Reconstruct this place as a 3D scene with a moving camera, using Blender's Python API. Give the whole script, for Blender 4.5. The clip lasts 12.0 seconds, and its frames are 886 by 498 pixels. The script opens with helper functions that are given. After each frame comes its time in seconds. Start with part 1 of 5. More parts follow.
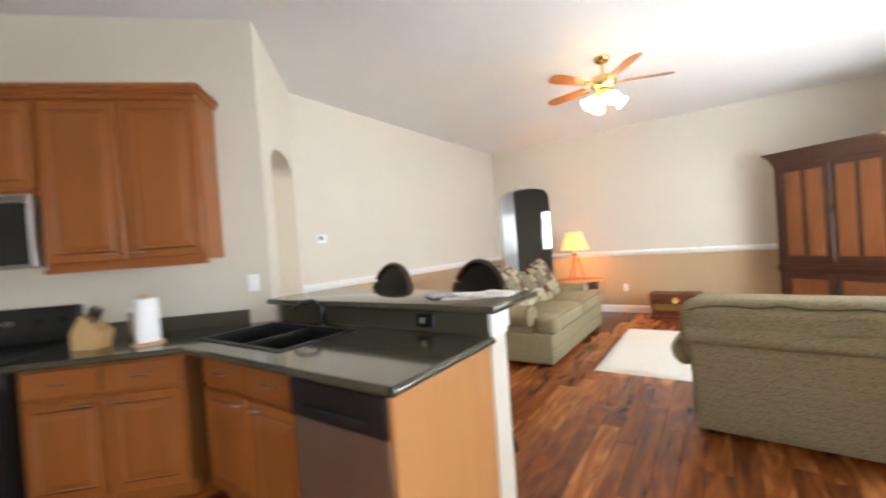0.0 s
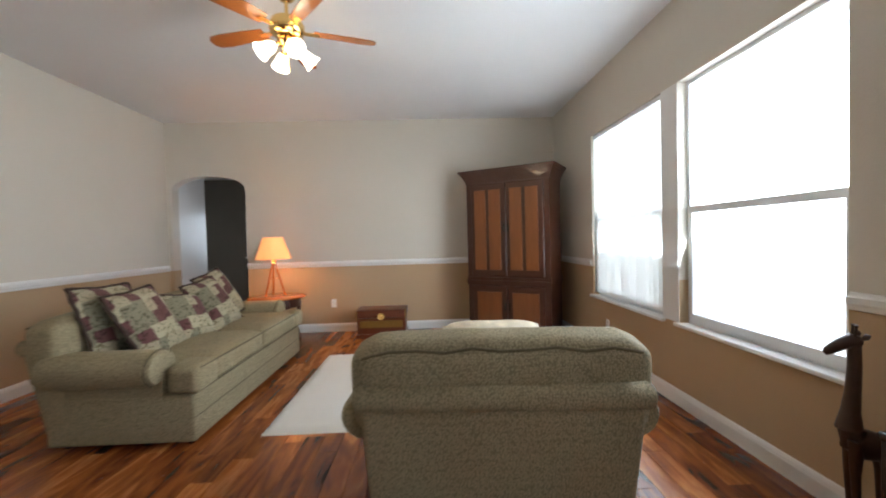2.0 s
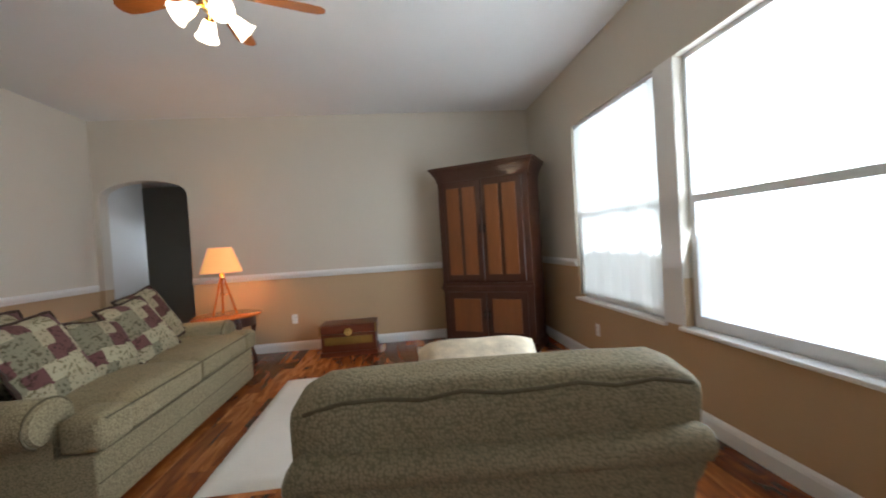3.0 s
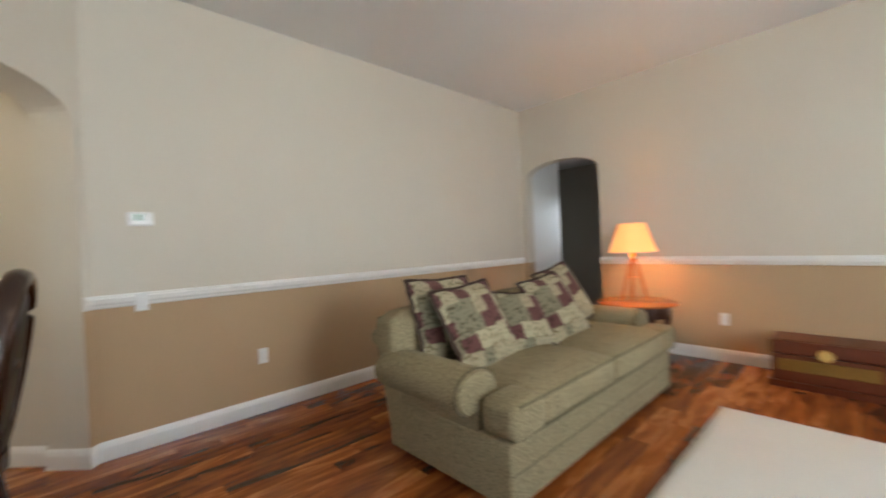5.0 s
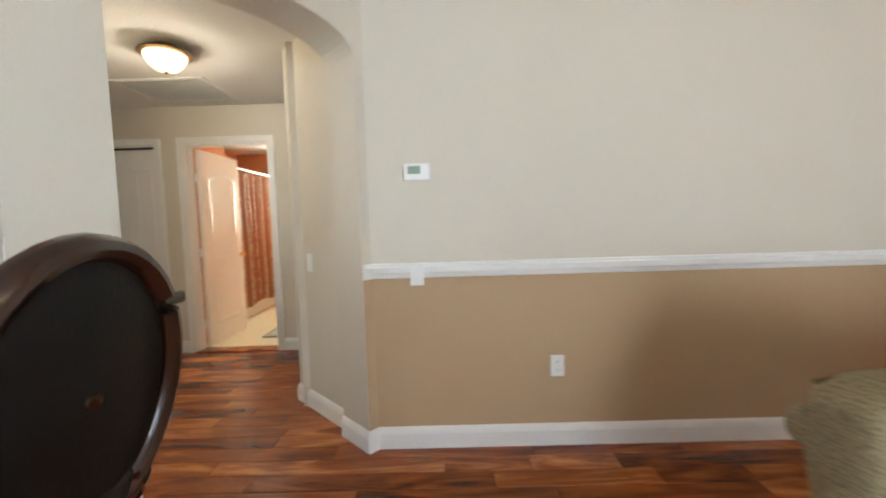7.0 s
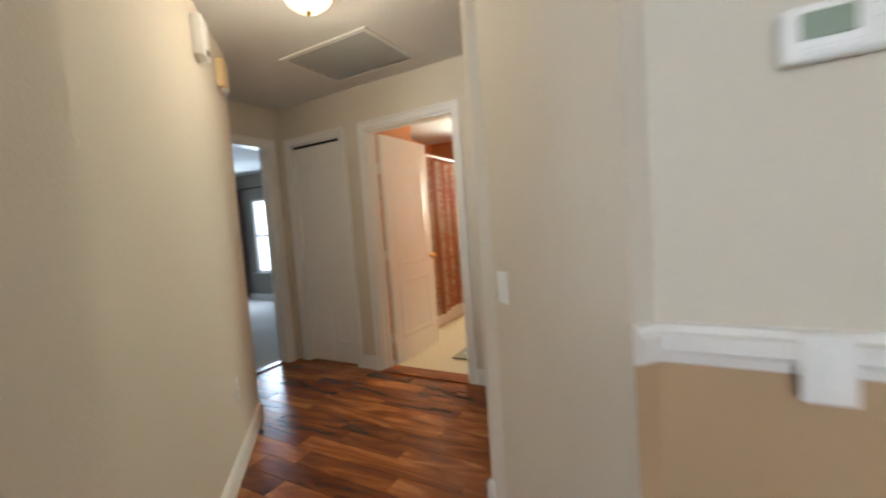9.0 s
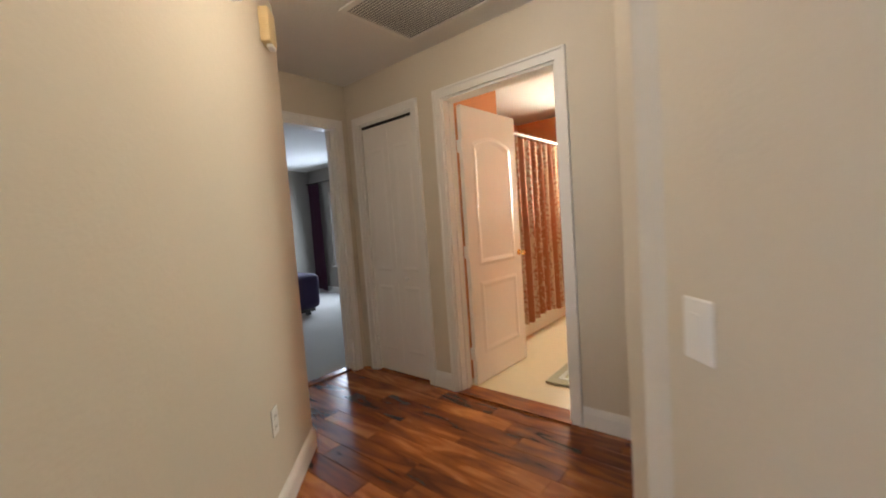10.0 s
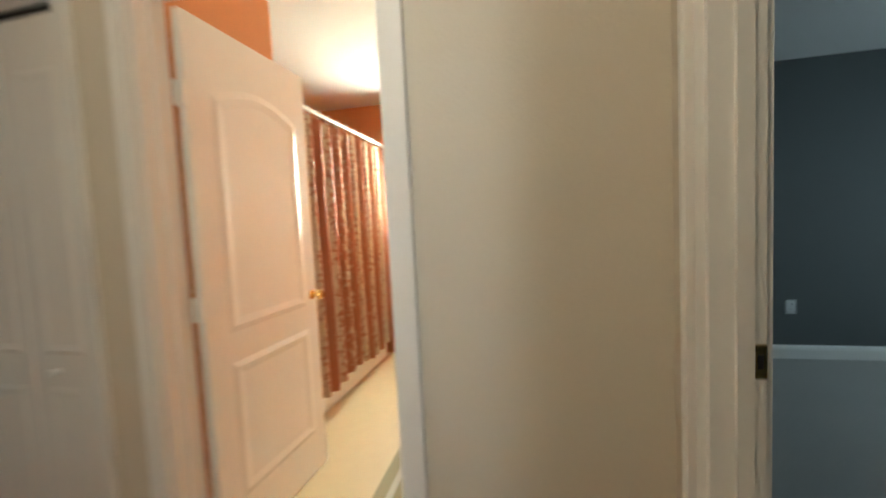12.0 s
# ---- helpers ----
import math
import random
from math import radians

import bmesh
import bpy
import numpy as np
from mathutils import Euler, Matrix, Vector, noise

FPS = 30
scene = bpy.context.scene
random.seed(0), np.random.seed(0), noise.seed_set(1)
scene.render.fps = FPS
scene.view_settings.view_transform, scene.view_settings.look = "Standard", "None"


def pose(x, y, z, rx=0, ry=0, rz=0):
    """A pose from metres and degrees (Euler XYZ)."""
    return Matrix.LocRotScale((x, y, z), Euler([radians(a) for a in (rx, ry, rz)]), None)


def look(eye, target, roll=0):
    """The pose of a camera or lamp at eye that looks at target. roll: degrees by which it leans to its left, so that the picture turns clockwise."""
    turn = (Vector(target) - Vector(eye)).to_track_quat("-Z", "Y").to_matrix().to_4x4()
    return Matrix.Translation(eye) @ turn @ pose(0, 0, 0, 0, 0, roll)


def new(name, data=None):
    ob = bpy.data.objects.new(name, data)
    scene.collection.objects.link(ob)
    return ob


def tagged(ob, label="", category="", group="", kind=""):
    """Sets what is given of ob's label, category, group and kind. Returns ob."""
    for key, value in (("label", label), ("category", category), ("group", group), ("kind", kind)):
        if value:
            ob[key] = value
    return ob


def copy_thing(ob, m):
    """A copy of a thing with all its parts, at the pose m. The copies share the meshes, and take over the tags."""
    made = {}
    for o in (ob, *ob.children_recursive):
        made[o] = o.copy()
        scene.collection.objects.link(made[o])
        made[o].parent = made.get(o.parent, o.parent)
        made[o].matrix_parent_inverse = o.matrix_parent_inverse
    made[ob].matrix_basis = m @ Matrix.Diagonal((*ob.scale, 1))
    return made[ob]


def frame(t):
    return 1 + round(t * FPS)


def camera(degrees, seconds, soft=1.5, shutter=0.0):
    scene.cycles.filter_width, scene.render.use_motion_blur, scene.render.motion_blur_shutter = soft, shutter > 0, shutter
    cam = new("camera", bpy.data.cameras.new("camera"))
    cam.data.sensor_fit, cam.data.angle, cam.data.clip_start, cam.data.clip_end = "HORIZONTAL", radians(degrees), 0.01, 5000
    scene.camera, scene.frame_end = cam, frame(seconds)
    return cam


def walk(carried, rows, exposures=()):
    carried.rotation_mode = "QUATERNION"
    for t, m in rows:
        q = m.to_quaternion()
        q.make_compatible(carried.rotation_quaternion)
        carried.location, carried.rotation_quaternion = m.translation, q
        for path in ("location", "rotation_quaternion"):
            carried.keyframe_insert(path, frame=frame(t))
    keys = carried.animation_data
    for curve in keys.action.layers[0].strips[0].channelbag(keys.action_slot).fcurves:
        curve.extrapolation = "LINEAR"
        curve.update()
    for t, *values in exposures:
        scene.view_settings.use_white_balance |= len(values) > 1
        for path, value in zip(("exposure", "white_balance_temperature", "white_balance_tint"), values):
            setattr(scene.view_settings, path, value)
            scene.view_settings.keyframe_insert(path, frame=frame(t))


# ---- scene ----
cam = camera(96.3, 12.0, soft=1.9, shutter=0.6)
METRES, EYE, TILT, LEAN, TURN = 7.35, 1.38, 0.0, 0.0, 34.6
ROWS = [
    (0.0, 0.0, 0.0, 0.0, -0.05, -0.73, 4.23),
    (0.5, 0.0295, 0.04, -0.0022, -10.64, -1.06, 1.78),
    (1.0, 0.0548, 0.0786, -0.004, -25.83, -0.18, 3.35),
    (1.5, 0.0836, 0.1111, -0.0058, -35.06, -2.02, 2.37),
    (2.0, 0.1152, 0.1391, -0.0061, -36.75, -1.53, 1.55),
    (2.5, 0.1374, 0.1666, -0.0076, -43.62, -1.25, 3.31),
    (4.5, 0.1666, 0.2705, -0.0112, -5.52, -0.25, 3.67),
    (5.0, 0.1595, 0.3096, -0.0135, 12.22, -0.69, 2.44),
    (5.5, 0.1501, 0.3442, -0.0159, 23.84, -1.36, 1.46),
    (6.0, 0.1253, 0.3806, -0.0137, 29.67, -0.58, 3.47),
    (6.5, 0.0988, 0.42, -0.014, 43.59, -0.84, 2.32),
    (7.0, 0.068, 0.4549, -0.0163, 55.85, -3.8, 1.71),
    (9.0, -0.1051, 0.5079, -0.0144, 84.1, -3.78, 4.14),
    (9.5, -0.1539, 0.5112, -0.0172, 95.21, -4.23, 2.55),
    (10.0, -0.1958, 0.503, -0.0174, 95.35, -3.81, 4.07),
    (10.5, -0.2388, 0.495, -0.0149, 97.1, -1.92, 5.01),
    (11.0, -0.283, 0.4991, -0.0142, 93.65, -2.75, 2.92),
    (11.5, -0.327, 0.5019, -0.0105, 78.96, -3.81, 4.71),
    (12.0, -0.368, 0.5284, -0.0118, 67.86, -3.66, 2.76),
]
walk_rows = [(t, pose(0, 0, EYE, TILT, LEAN, TURN) @ pose(METRES * x, METRES * y, METRES * z, 90 + pitch, roll, yaw)) for t, x, y, z, yaw, pitch, roll in ROWS]
walk(cam, walk_rows, exposures=[(0.0, 0.72, 6150, 8), (0.8, 0.68, 5950, 8), (1.4, 0.25, 5900, 8), (2.0, -0.2, 5900, 8), (2.5, -0.64, 5800, 8), (2.7, -0.62, 5850, 8), (4.3, -0.05, 6200, 7), (5.0, -0.08, 6180, 6), (6.0, -0.1, 6050, 6), (6.5, 0.0, 5980, 5), (7.2, 0.3, 5980, 7), (9.0, 0.0, 6050, 8), (9.5, -0.04, 6700, 14), (10.0, 0.06, 6400, 14), (10.5, 0.24, 6250, 11), (11.5, 0.3, 6100, 4), (12.0, 0.3, 6050, 4)])

# ---------------------------------------------------------------- light
world = bpy.data.worlds.new("world")
scene.world = world
world.use_nodes = True
wn = world.node_tree
sky = wn.nodes.new("ShaderNodeTexSky")
sky.sky_type, sky.sun_disc = "NISHITA", False
sky.sun_elevation, sky.sun_rotation = radians(48), radians(200)
wn.links.new(sky.outputs[0], wn.nodes["Background"].inputs[0])
wn.nodes["Background"].inputs[1].default_value = 0.12
sun = new("sun", bpy.data.lights.new("sun", "SUN"))
sun.data.energy, sun.data.angle, sun.data.color = 3.0, radians(0.5), (1, 0.95, 0.87)
sun.matrix_world = look((-6, -12, 14), (0, 0, 0))


def area(name, eye, target, w, h, watts, color):
    ob = new(name, bpy.data.lights.new(name, "AREA"))
    ob.data.shape, ob.data.size, ob.data.size_y, ob.data.energy, ob.data.color = "RECTANGLE", w, h, watts, color
    ob.matrix_world = look(eye, target)
    return ob


def bulb(name, place, watts, color, size):
    ob = new(name, bpy.data.lights.new(name, "POINT"))
    ob.data.energy, ob.data.color, ob.data.shadow_soft_size = watts, color, size
    ob.location = place
    return ob


DAY = (0.90, 0.96, 1.0)
WARM = (1.0, 0.72, 0.42)
area("sky_light_pair", (2.20, 4.45, 1.6), (0.0, 4.45, 2.35), 2.6, 1.7, 125, DAY)
# Added kitchen fill, shining in through an invented door out of view.
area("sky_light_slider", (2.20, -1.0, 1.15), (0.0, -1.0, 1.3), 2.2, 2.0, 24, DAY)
area("sky_light_bedroom", (-7.85, -3.9, 1.35), (-5.0, -3.6, 1.0), 1.2, 1.4, 55, (0.70, 0.84, 1.0))
area("sky_light_bath", (-8.12, 0.67, 1.72), (-6.0, 1.0, 1.2), 0.55, 0.9, 60, (0.98, 0.98, 0.74))
# Added bluish fill inside the study, which has no window of its own.
area("sky_light_study", (-6.9, 5.35, 1.4), (-7.2, 3.0, 0.9), 1.2, 1.2, 11, (0.72, 0.92, 1.0))
area("sky_light_entry", (-3.16, 9.55, 1.54), (-3.3, 8.0, 0.8), 0.8, 0.9, 10, DAY)

# ---------------------------------------------------------------- materials


def mat(name, color, rough=0.6, metal=0.0, vary=0.08, grain=0.05, gscale=60.0, bump=0.1, bscale=200.0, stretch=(1, 1, 1), per_object=0.0, coat=0.0, obj=True, spec=0.5):
    """A principled surface: base colour with a broad and a fine variation, and a fine relief."""
    m = bpy.data.materials.new(name)
    m.use_nodes = True
    t = m.node_tree
    b = t.nodes["Principled BSDF"]
    b.inputs["Roughness"].default_value, b.inputs["Metallic"].default_value = rough, metal
    b.inputs["Coat Weight"].default_value = coat
    b.inputs["Specular IOR Level"].default_value = spec
    co = t.nodes.new("ShaderNodeTexCoord")
    mp = t.nodes.new("ShaderNodeMapping")
    mp.inputs["Scale"].default_value = stretch
    t.links.new(co.outputs["Object" if obj else "Generated"], mp.inputs[0])
    n1, n2 = t.nodes.new("ShaderNodeTexNoise"), t.nodes.new("ShaderNodeTexNoise")
    n1.inputs["Scale"].default_value, n2.inputs["Scale"].default_value = 1.7, gscale
    n2.inputs["Detail"].default_value = 4
    mix = t.nodes.new("ShaderNodeMath")
    mix.operation = "MULTIPLY_ADD"
    a2 = t.nodes.new("ShaderNodeMath")
    a2.operation = "MULTIPLY_ADD"
    for n in (n1, n2):
        t.links.new(mp.outputs[0], n.inputs["Vector"])
    t.links.new(n1.outputs[0], mix.inputs[0])
    mix.inputs[1].default_value, mix.inputs[2].default_value = 2 * vary, 1 - vary - grain
    t.links.new(n2.outputs[0], a2.inputs[0])
    a2.inputs[1].default_value = 2 * grain
    t.links.new(mix.outputs[0], a2.inputs[2])
    val = a2.outputs[0]
    if per_object:
        oi = t.nodes.new("ShaderNodeObjectInfo")
        a3 = t.nodes.new("ShaderNodeMath")
        a3.operation = "MULTIPLY_ADD"
        t.links.new(oi.outputs["Random"], a3.inputs[0])
        a3.inputs[1].default_value = per_object
        t.links.new(val, a3.inputs[2])
        val = a3.outputs[0]
    hs = t.nodes.new("ShaderNodeHueSaturation")
    hs.inputs["Color"].default_value = (*color, 1)
    t.links.new(val, hs.inputs["Value"])
    t.links.new(hs.outputs[0], b.inputs["Base Color"])
    if bump:
        n3 = t.nodes.new("ShaderNodeTexNoise")
        n3.inputs["Scale"].default_value = bscale
        n3.inputs["Detail"].default_value = 3
        t.links.new(mp.outputs[0], n3.inputs["Vector"])
        bp = t.nodes.new("ShaderNodeBump")
        bp.inputs["Strength"].default_value, bp.inputs["Distance"].default_value = bump, 0.004
        t.links.new(n3.outputs[0], bp.inputs["Height"])
        t.links.new(bp.outputs[0], b.inputs["Normal"])
    return m


def principled(m):
    return m.node_tree.nodes["Principled BSDF"]


CREAM, TAN = (0.638, 0.584, 0.49), (0.49, 0.345, 0.20)
M_WALL = mat("painted_wall_cream", CREAM, 0.75, vary=0.03, grain=0.02, bump=0.25, bscale=90)
M_TRIM = mat("white_trim_paint", (0.80, 0.79, 0.76), 0.35, vary=0.02, grain=0.02, bump=0.03)
M_CEIL = mat("ceiling_texture", (0.78, 0.77, 0.75), 0.9, vary=0.03, grain=0.05, gscale=150, bump=0.6, bscale=70)
M_TAUPE = mat("taupe_wall_paint", (0.32, 0.30, 0.26), 0.75, vary=0.04, bump=0.2, bscale=90)
M_SLATE = mat("slate_wall_paint", (0.115, 0.125, 0.125), 0.75, vary=0.04, bump=0.2, bscale=90)
M_ORANGE = mat("orange_wall_paint", (0.62, 0.245, 0.085), 0.7, vary=0.04, bump=0.2, bscale=90)
M_CARPET = mat("grey_carpet", (0.46, 0.45, 0.42), 0.95, vary=0.08, grain=0.25, gscale=220, bump=0.9, bscale=260)
M_VINYL = mat("beige_bath_floor", (0.54, 0.43, 0.27), 0.35, vary=0.06, grain=0.06, gscale=12, bump=0.05)
M_SUBFLOOR = mat("dark_joint", (0.05, 0.025, 0.015), 0.8)
M_MAPLE = mat("honey_maple", (0.27, 0.084, 0.016), 0.32, vary=0.10, grain=0.10, gscale=14, bump=0.04, stretch=(7, 7, 0.8), per_object=0.08)
M_MAPLE_IN = mat("honey_maple_panel", (0.27, 0.084, 0.016), 0.34, vary=0.14, grain=0.12, gscale=12, bump=0.04, stretch=(6, 6, 0.7), per_object=0.08)
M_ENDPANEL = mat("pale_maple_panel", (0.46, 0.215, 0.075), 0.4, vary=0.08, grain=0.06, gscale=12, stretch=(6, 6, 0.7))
M_COUNTER = mat("dark_olive_counter", (0.062, 0.056, 0.036), 0.13, vary=0.10, grain=0.35, gscale=320, bump=0.0, coat=0.3)
M_BLACK = mat("black_appliance", (0.012, 0.012, 0.013), 0.2, bump=0.0)
M_SINK = mat("black_composite", (0.015, 0.015, 0.017), 0.4, bump=0.05)
M_STEEL = mat("brushed_steel", (0.55, 0.54, 0.52), 0.3, metal=1.0, stretch=(1, 1, 40), gscale=40, grain=0.1)
M_NICKEL = mat("satin_nickel", (0.62, 0.60, 0.56), 0.25, metal=1.0)
M_BRASS = mat("polished_brass", (0.85, 0.60, 0.22), 0.18, metal=1.0)
M_BRONZE = mat("antique_brass", (0.35, 0.24, 0.11), 0.35, metal=1.0)
M_HARDWARE = mat("dark_iron", (0.03, 0.025, 0.02), 0.45, metal=0.8)
M_WALNUT = mat("dark_cherry_wood", (0.052, 0.014, 0.006), 0.32, vary=0.15, grain=0.2, gscale=10, stretch=(8, 8, 0.7), coat=0.2)
M_CHERRY = mat("cherry_panel_wood", (0.19, 0.060, 0.015), 0.35, vary=0.2, grain=0.25, gscale=9, stretch=(9, 9, 0.6), coat=0.15)
M_ESPRESSO = mat("espresso_wood", (0.026, 0.008, 0.0035), 0.25, vary=0.2, grain=0.2, gscale=10, stretch=(4, 4, 1), coat=0.3)
M_LEATHER = mat("black_leather", (0.007, 0.006, 0.0055), 0.5, vary=0.15, bump=0.3, bscale=120, spec=0.25)
M_TABLEWOOD = mat("orange_brown_wood", (0.40, 0.13, 0.03), 0.25, vary=0.15, grain=0.2, gscale=10, stretch=(2, 9, 2), coat=0.3)
M_RUG = mat("cream_shag", (0.74, 0.71, 0.65), 0.95, vary=0.06, grain=0.12, gscale=180, bump=1.0, bscale=150)
M_FUR = mat("cream_fur_throw", (0.70, 0.60, 0.44), 0.95, vary=0.3, grain=0.45, gscale=13, bump=1.0, bscale=90)
M_PLASTIC = mat("white_plastic", (0.82, 0.82, 0.80), 0.35, bump=0.0, vary=0.01, grain=0.01)
M_YELLOWED = mat("yellowed_plastic", (0.72, 0.56, 0.30), 0.4, bump=0.0)
M_LCD = mat("grey_green_display", (0.25, 0.32, 0.25), 0.2, bump=0.0)
M_DARKHOLE = mat("dark_slot", (0.02, 0.02, 0.02), 0.7)
M_VINYLFRAME = mat("white_vinyl_frame", (0.78, 0.79, 0.80), 0.3, bump=0.0)
M_DOOR = mat("white_door_paint", (0.80, 0.78, 0.74), 0.28, vary=0.02, grain=0.03, gscale=30, bump=0.06, bscale=60, stretch=(3, 3, 0.5))
M_PAPER = mat("white_paper", (0.85, 0.85, 0.84), 0.8, bump=0.1)
M_PAGE = mat("grey_print", (0.30, 0.30, 0.31), 0.7)
M_PINE = mat("light_wood", (0.62, 0.40, 0.18), 0.5, stretch=(6, 6, 1), grain=0.15, gscale=10)
M_PURPLE = mat("dark_purple_quilt", (0.035, 0.022, 0.075), 0.7, vary=0.2, bump=0.5, bscale=30)
M_PLUM = mat("plum_curtain", (0.085, 0.018, 0.045), 0.75, vary=0.2, bump=0.2)
M_GREYMAT = mat("grey_green_bath_mat", (0.27, 0.25, 0.17), 0.95, grain=0.2, gscale=150, bump=1.0, bscale=150)
M_BLIND = mat("white_blind_slat", (0.85, 0.85, 0.83), 0.5, bump=0.0)
M_SHEER = mat("white_vertical_blind", (0.86, 0.86, 0.84), 0.6, bump=0.0)
sheer_t = M_SHEER.node_tree
sheer_tr, sheer_mix = sheer_t.nodes.new("ShaderNodeBsdfTranslucent"), sheer_t.nodes.new("ShaderNodeMixShader")
sheer_tr.inputs[0].default_value = (0.9, 0.9, 0.88, 1)
sheer_mix.inputs[0].default_value = 0.55
sheer_t.links.new(sheer_t.nodes["Principled BSDF"].outputs[0], sheer_mix.inputs[1])
sheer_t.links.new(sheer_tr.outputs[0], sheer_mix.inputs[2])
sheer_t.links.new(sheer_mix.outputs[0], sheer_t.nodes["Material Output"].inputs[0])
M_TRUNKRED = mat("red_brown_trunk_wood", (0.12, 0.026, 0.009), 0.35, vary=0.25, grain=0.2, gscale=10, stretch=(1, 6, 6))
M_TRUNKGOLD = mat("gilt_trunk_band", (0.22, 0.12, 0.02), 0.45, vary=0.3, grain=0.3, gscale=40)
M_LAWN = mat("lawn", (0.09, 0.13, 0.05), 0.9, vary=0.3, grain=0.3)
M_PATIO = mat("pale_concrete", (0.62, 0.61, 0.58), 0.8, vary=0.1, grain=0.1)
M_GIRAFFE = mat("dark_carved_wood", (0.055, 0.024, 0.012), 0.4, vary=0.5, grain=0.4, gscale=22, bump=0.5, bscale=30)
M_BOOKS = mat("pale_book_cover", (0.62, 0.60, 0.55), 0.6)
M_BOOKD = mat("dark_book_cover", (0.10, 0.12, 0.14), 0.5)


def two_tone(name):
    """Cream paint above the chair rail and tan paint under it."""
    m = mat(name, CREAM, 0.75, vary=0.03, grain=0.02, bump=0.25, bscale=90)
    t = m.node_tree
    hs = [n for n in t.nodes if n.bl_idname == "ShaderNodeHueSaturation"][0]
    geo = t.nodes.new("ShaderNodeNewGeometry")
    sep = t.nodes.new("ShaderNodeSeparateXYZ")
    cmpn = t.nodes.new("ShaderNodeMath")
    cmpn.operation = "LESS_THAN"
    cmpn.inputs[1].default_value = 0.97
    mixc = t.nodes.new("ShaderNodeMix")
    mixc.data_type = "RGBA"
    mixc.inputs[6].default_value, mixc.inputs[7].default_value = (*CREAM, 1), (*TAN, 1)
    t.links.new(geo.outputs["Position"], sep.inputs[0])
    t.links.new(sep.outputs[2], cmpn.inputs[0])
    t.links.new(cmpn.outputs[0], mixc.inputs[0])
    t.links.new(mixc.outputs[2], hs.inputs["Color"])
    return m


M_TWOTONE = two_tone("two_tone_wall_paint")


def plank_material(name, island):
    """Hand-scraped acacia boards: colour by board, streaks along y."""
    m = bpy.data.materials.new(name)
    m.use_nodes = True
    t = m.node_tree
    b = t.nodes["Principled BSDF"]
    co = t.nodes.new("ShaderNodeNewGeometry")
    rnd = co.outputs["Random Per Island"] if island else t.nodes.new("ShaderNodeObjectInfo").outputs["Random"]
    mp = t.nodes.new("ShaderNodeMapping")
    mp.inputs["Scale"].default_value = (9, 1.5, 1)
    off = t.nodes.new("ShaderNodeVectorMath")
    off.operation = "MULTIPLY_ADD"
    comb = t.nodes.new("ShaderNodeCombineXYZ")
    t.links.new(rnd, comb.inputs[0])
    t.links.new(rnd, comb.inputs[1])
    t.links.new(comb.outputs[0], off.inputs[0])
    off.inputs[1].default_value = (37, 53, 0)
    t.links.new(co.outputs["Position"], mp.inputs[0])
    t.links.new(mp.outputs[0], off.inputs[2])
    n1, n2 = t.nodes.new("ShaderNodeTexNoise"), t.nodes.new("ShaderNodeTexNoise")
    n1.inputs["Scale"].default_value, n1.inputs["Detail"].default_value, n1.inputs["Distortion"].default_value = 0.9, 5, 1.8
    n2.inputs["Scale"].default_value, n2.inputs["Detail"].default_value = 7, 4
    for n in (n1, n2):
        t.links.new(off.outputs[0], n.inputs["Vector"])
    add = t.nodes.new("ShaderNodeMath")
    add.operation = "MULTIPLY_ADD"
    t.links.new(n1.outputs[0], add.inputs[0])
    add.inputs[1].default_value = 1.15
    r2 = t.nodes.new("ShaderNodeMath")
    r2.operation = "MULTIPLY_ADD"
    t.links.new(rnd, r2.inputs[0])
    r2.inputs[1].default_value, r2.inputs[2].default_value = 0.40, -0.31
    t.links.new(r2.outputs[0], add.inputs[2])
    ramp = t.nodes.new("ShaderNodeValToRGB")
    e = ramp.color_ramp.elements
    e[0].position, e[0].color = 0.12, (0.050, 0.012, 0.004, 1)
    e[1].position, e[1].color = 0.78, (0.54, 0.205, 0.055, 1)
    e.new(0.30).color = (0.165, 0.042, 0.011, 1)
    e.new(0.55).color = (0.30, 0.085, 0.019, 1)
    t.links.new(add.outputs[0], ramp.inputs[0])
    hs = t.nodes.new("ShaderNodeHueSaturation")
    v = t.nodes.new("ShaderNodeMath")
    v.operation = "MULTIPLY_ADD"
    t.links.new(n2.outputs[0], v.inputs[0])
    v.inputs[1].default_value, v.inputs[2].default_value = 0.3, 0.85
    t.links.new(v.outputs[0], hs.inputs["Value"])
    t.links.new(ramp.outputs[0], hs.inputs["Color"])
    t.links.new(hs.outputs[0], b.inputs["Base Color"])
    rr = t.nodes.new("ShaderNodeMath")
    rr.operation = "MULTIPLY_ADD"
    t.links.new(n2.outputs[0], rr.inputs[0])
    rr.inputs[1].default_value, rr.inputs[2].default_value = 0.18, 0.14
    t.links.new(rr.outputs[0], b.inputs["Roughness"])
    bp = t.nodes.new("ShaderNodeBump")
    bp.inputs["Strength"].default_value, bp.inputs["Distance"].default_value = 0.25, 0.006
    t.links.new(n1.outputs[0], bp.inputs["Height"])
    t.links.new(bp.outputs[0], b.inputs["Normal"])
    return m


M_PLANK, M_PLANKS = plank_material("acacia_board", False), plank_material("acacia_boards_far", True)


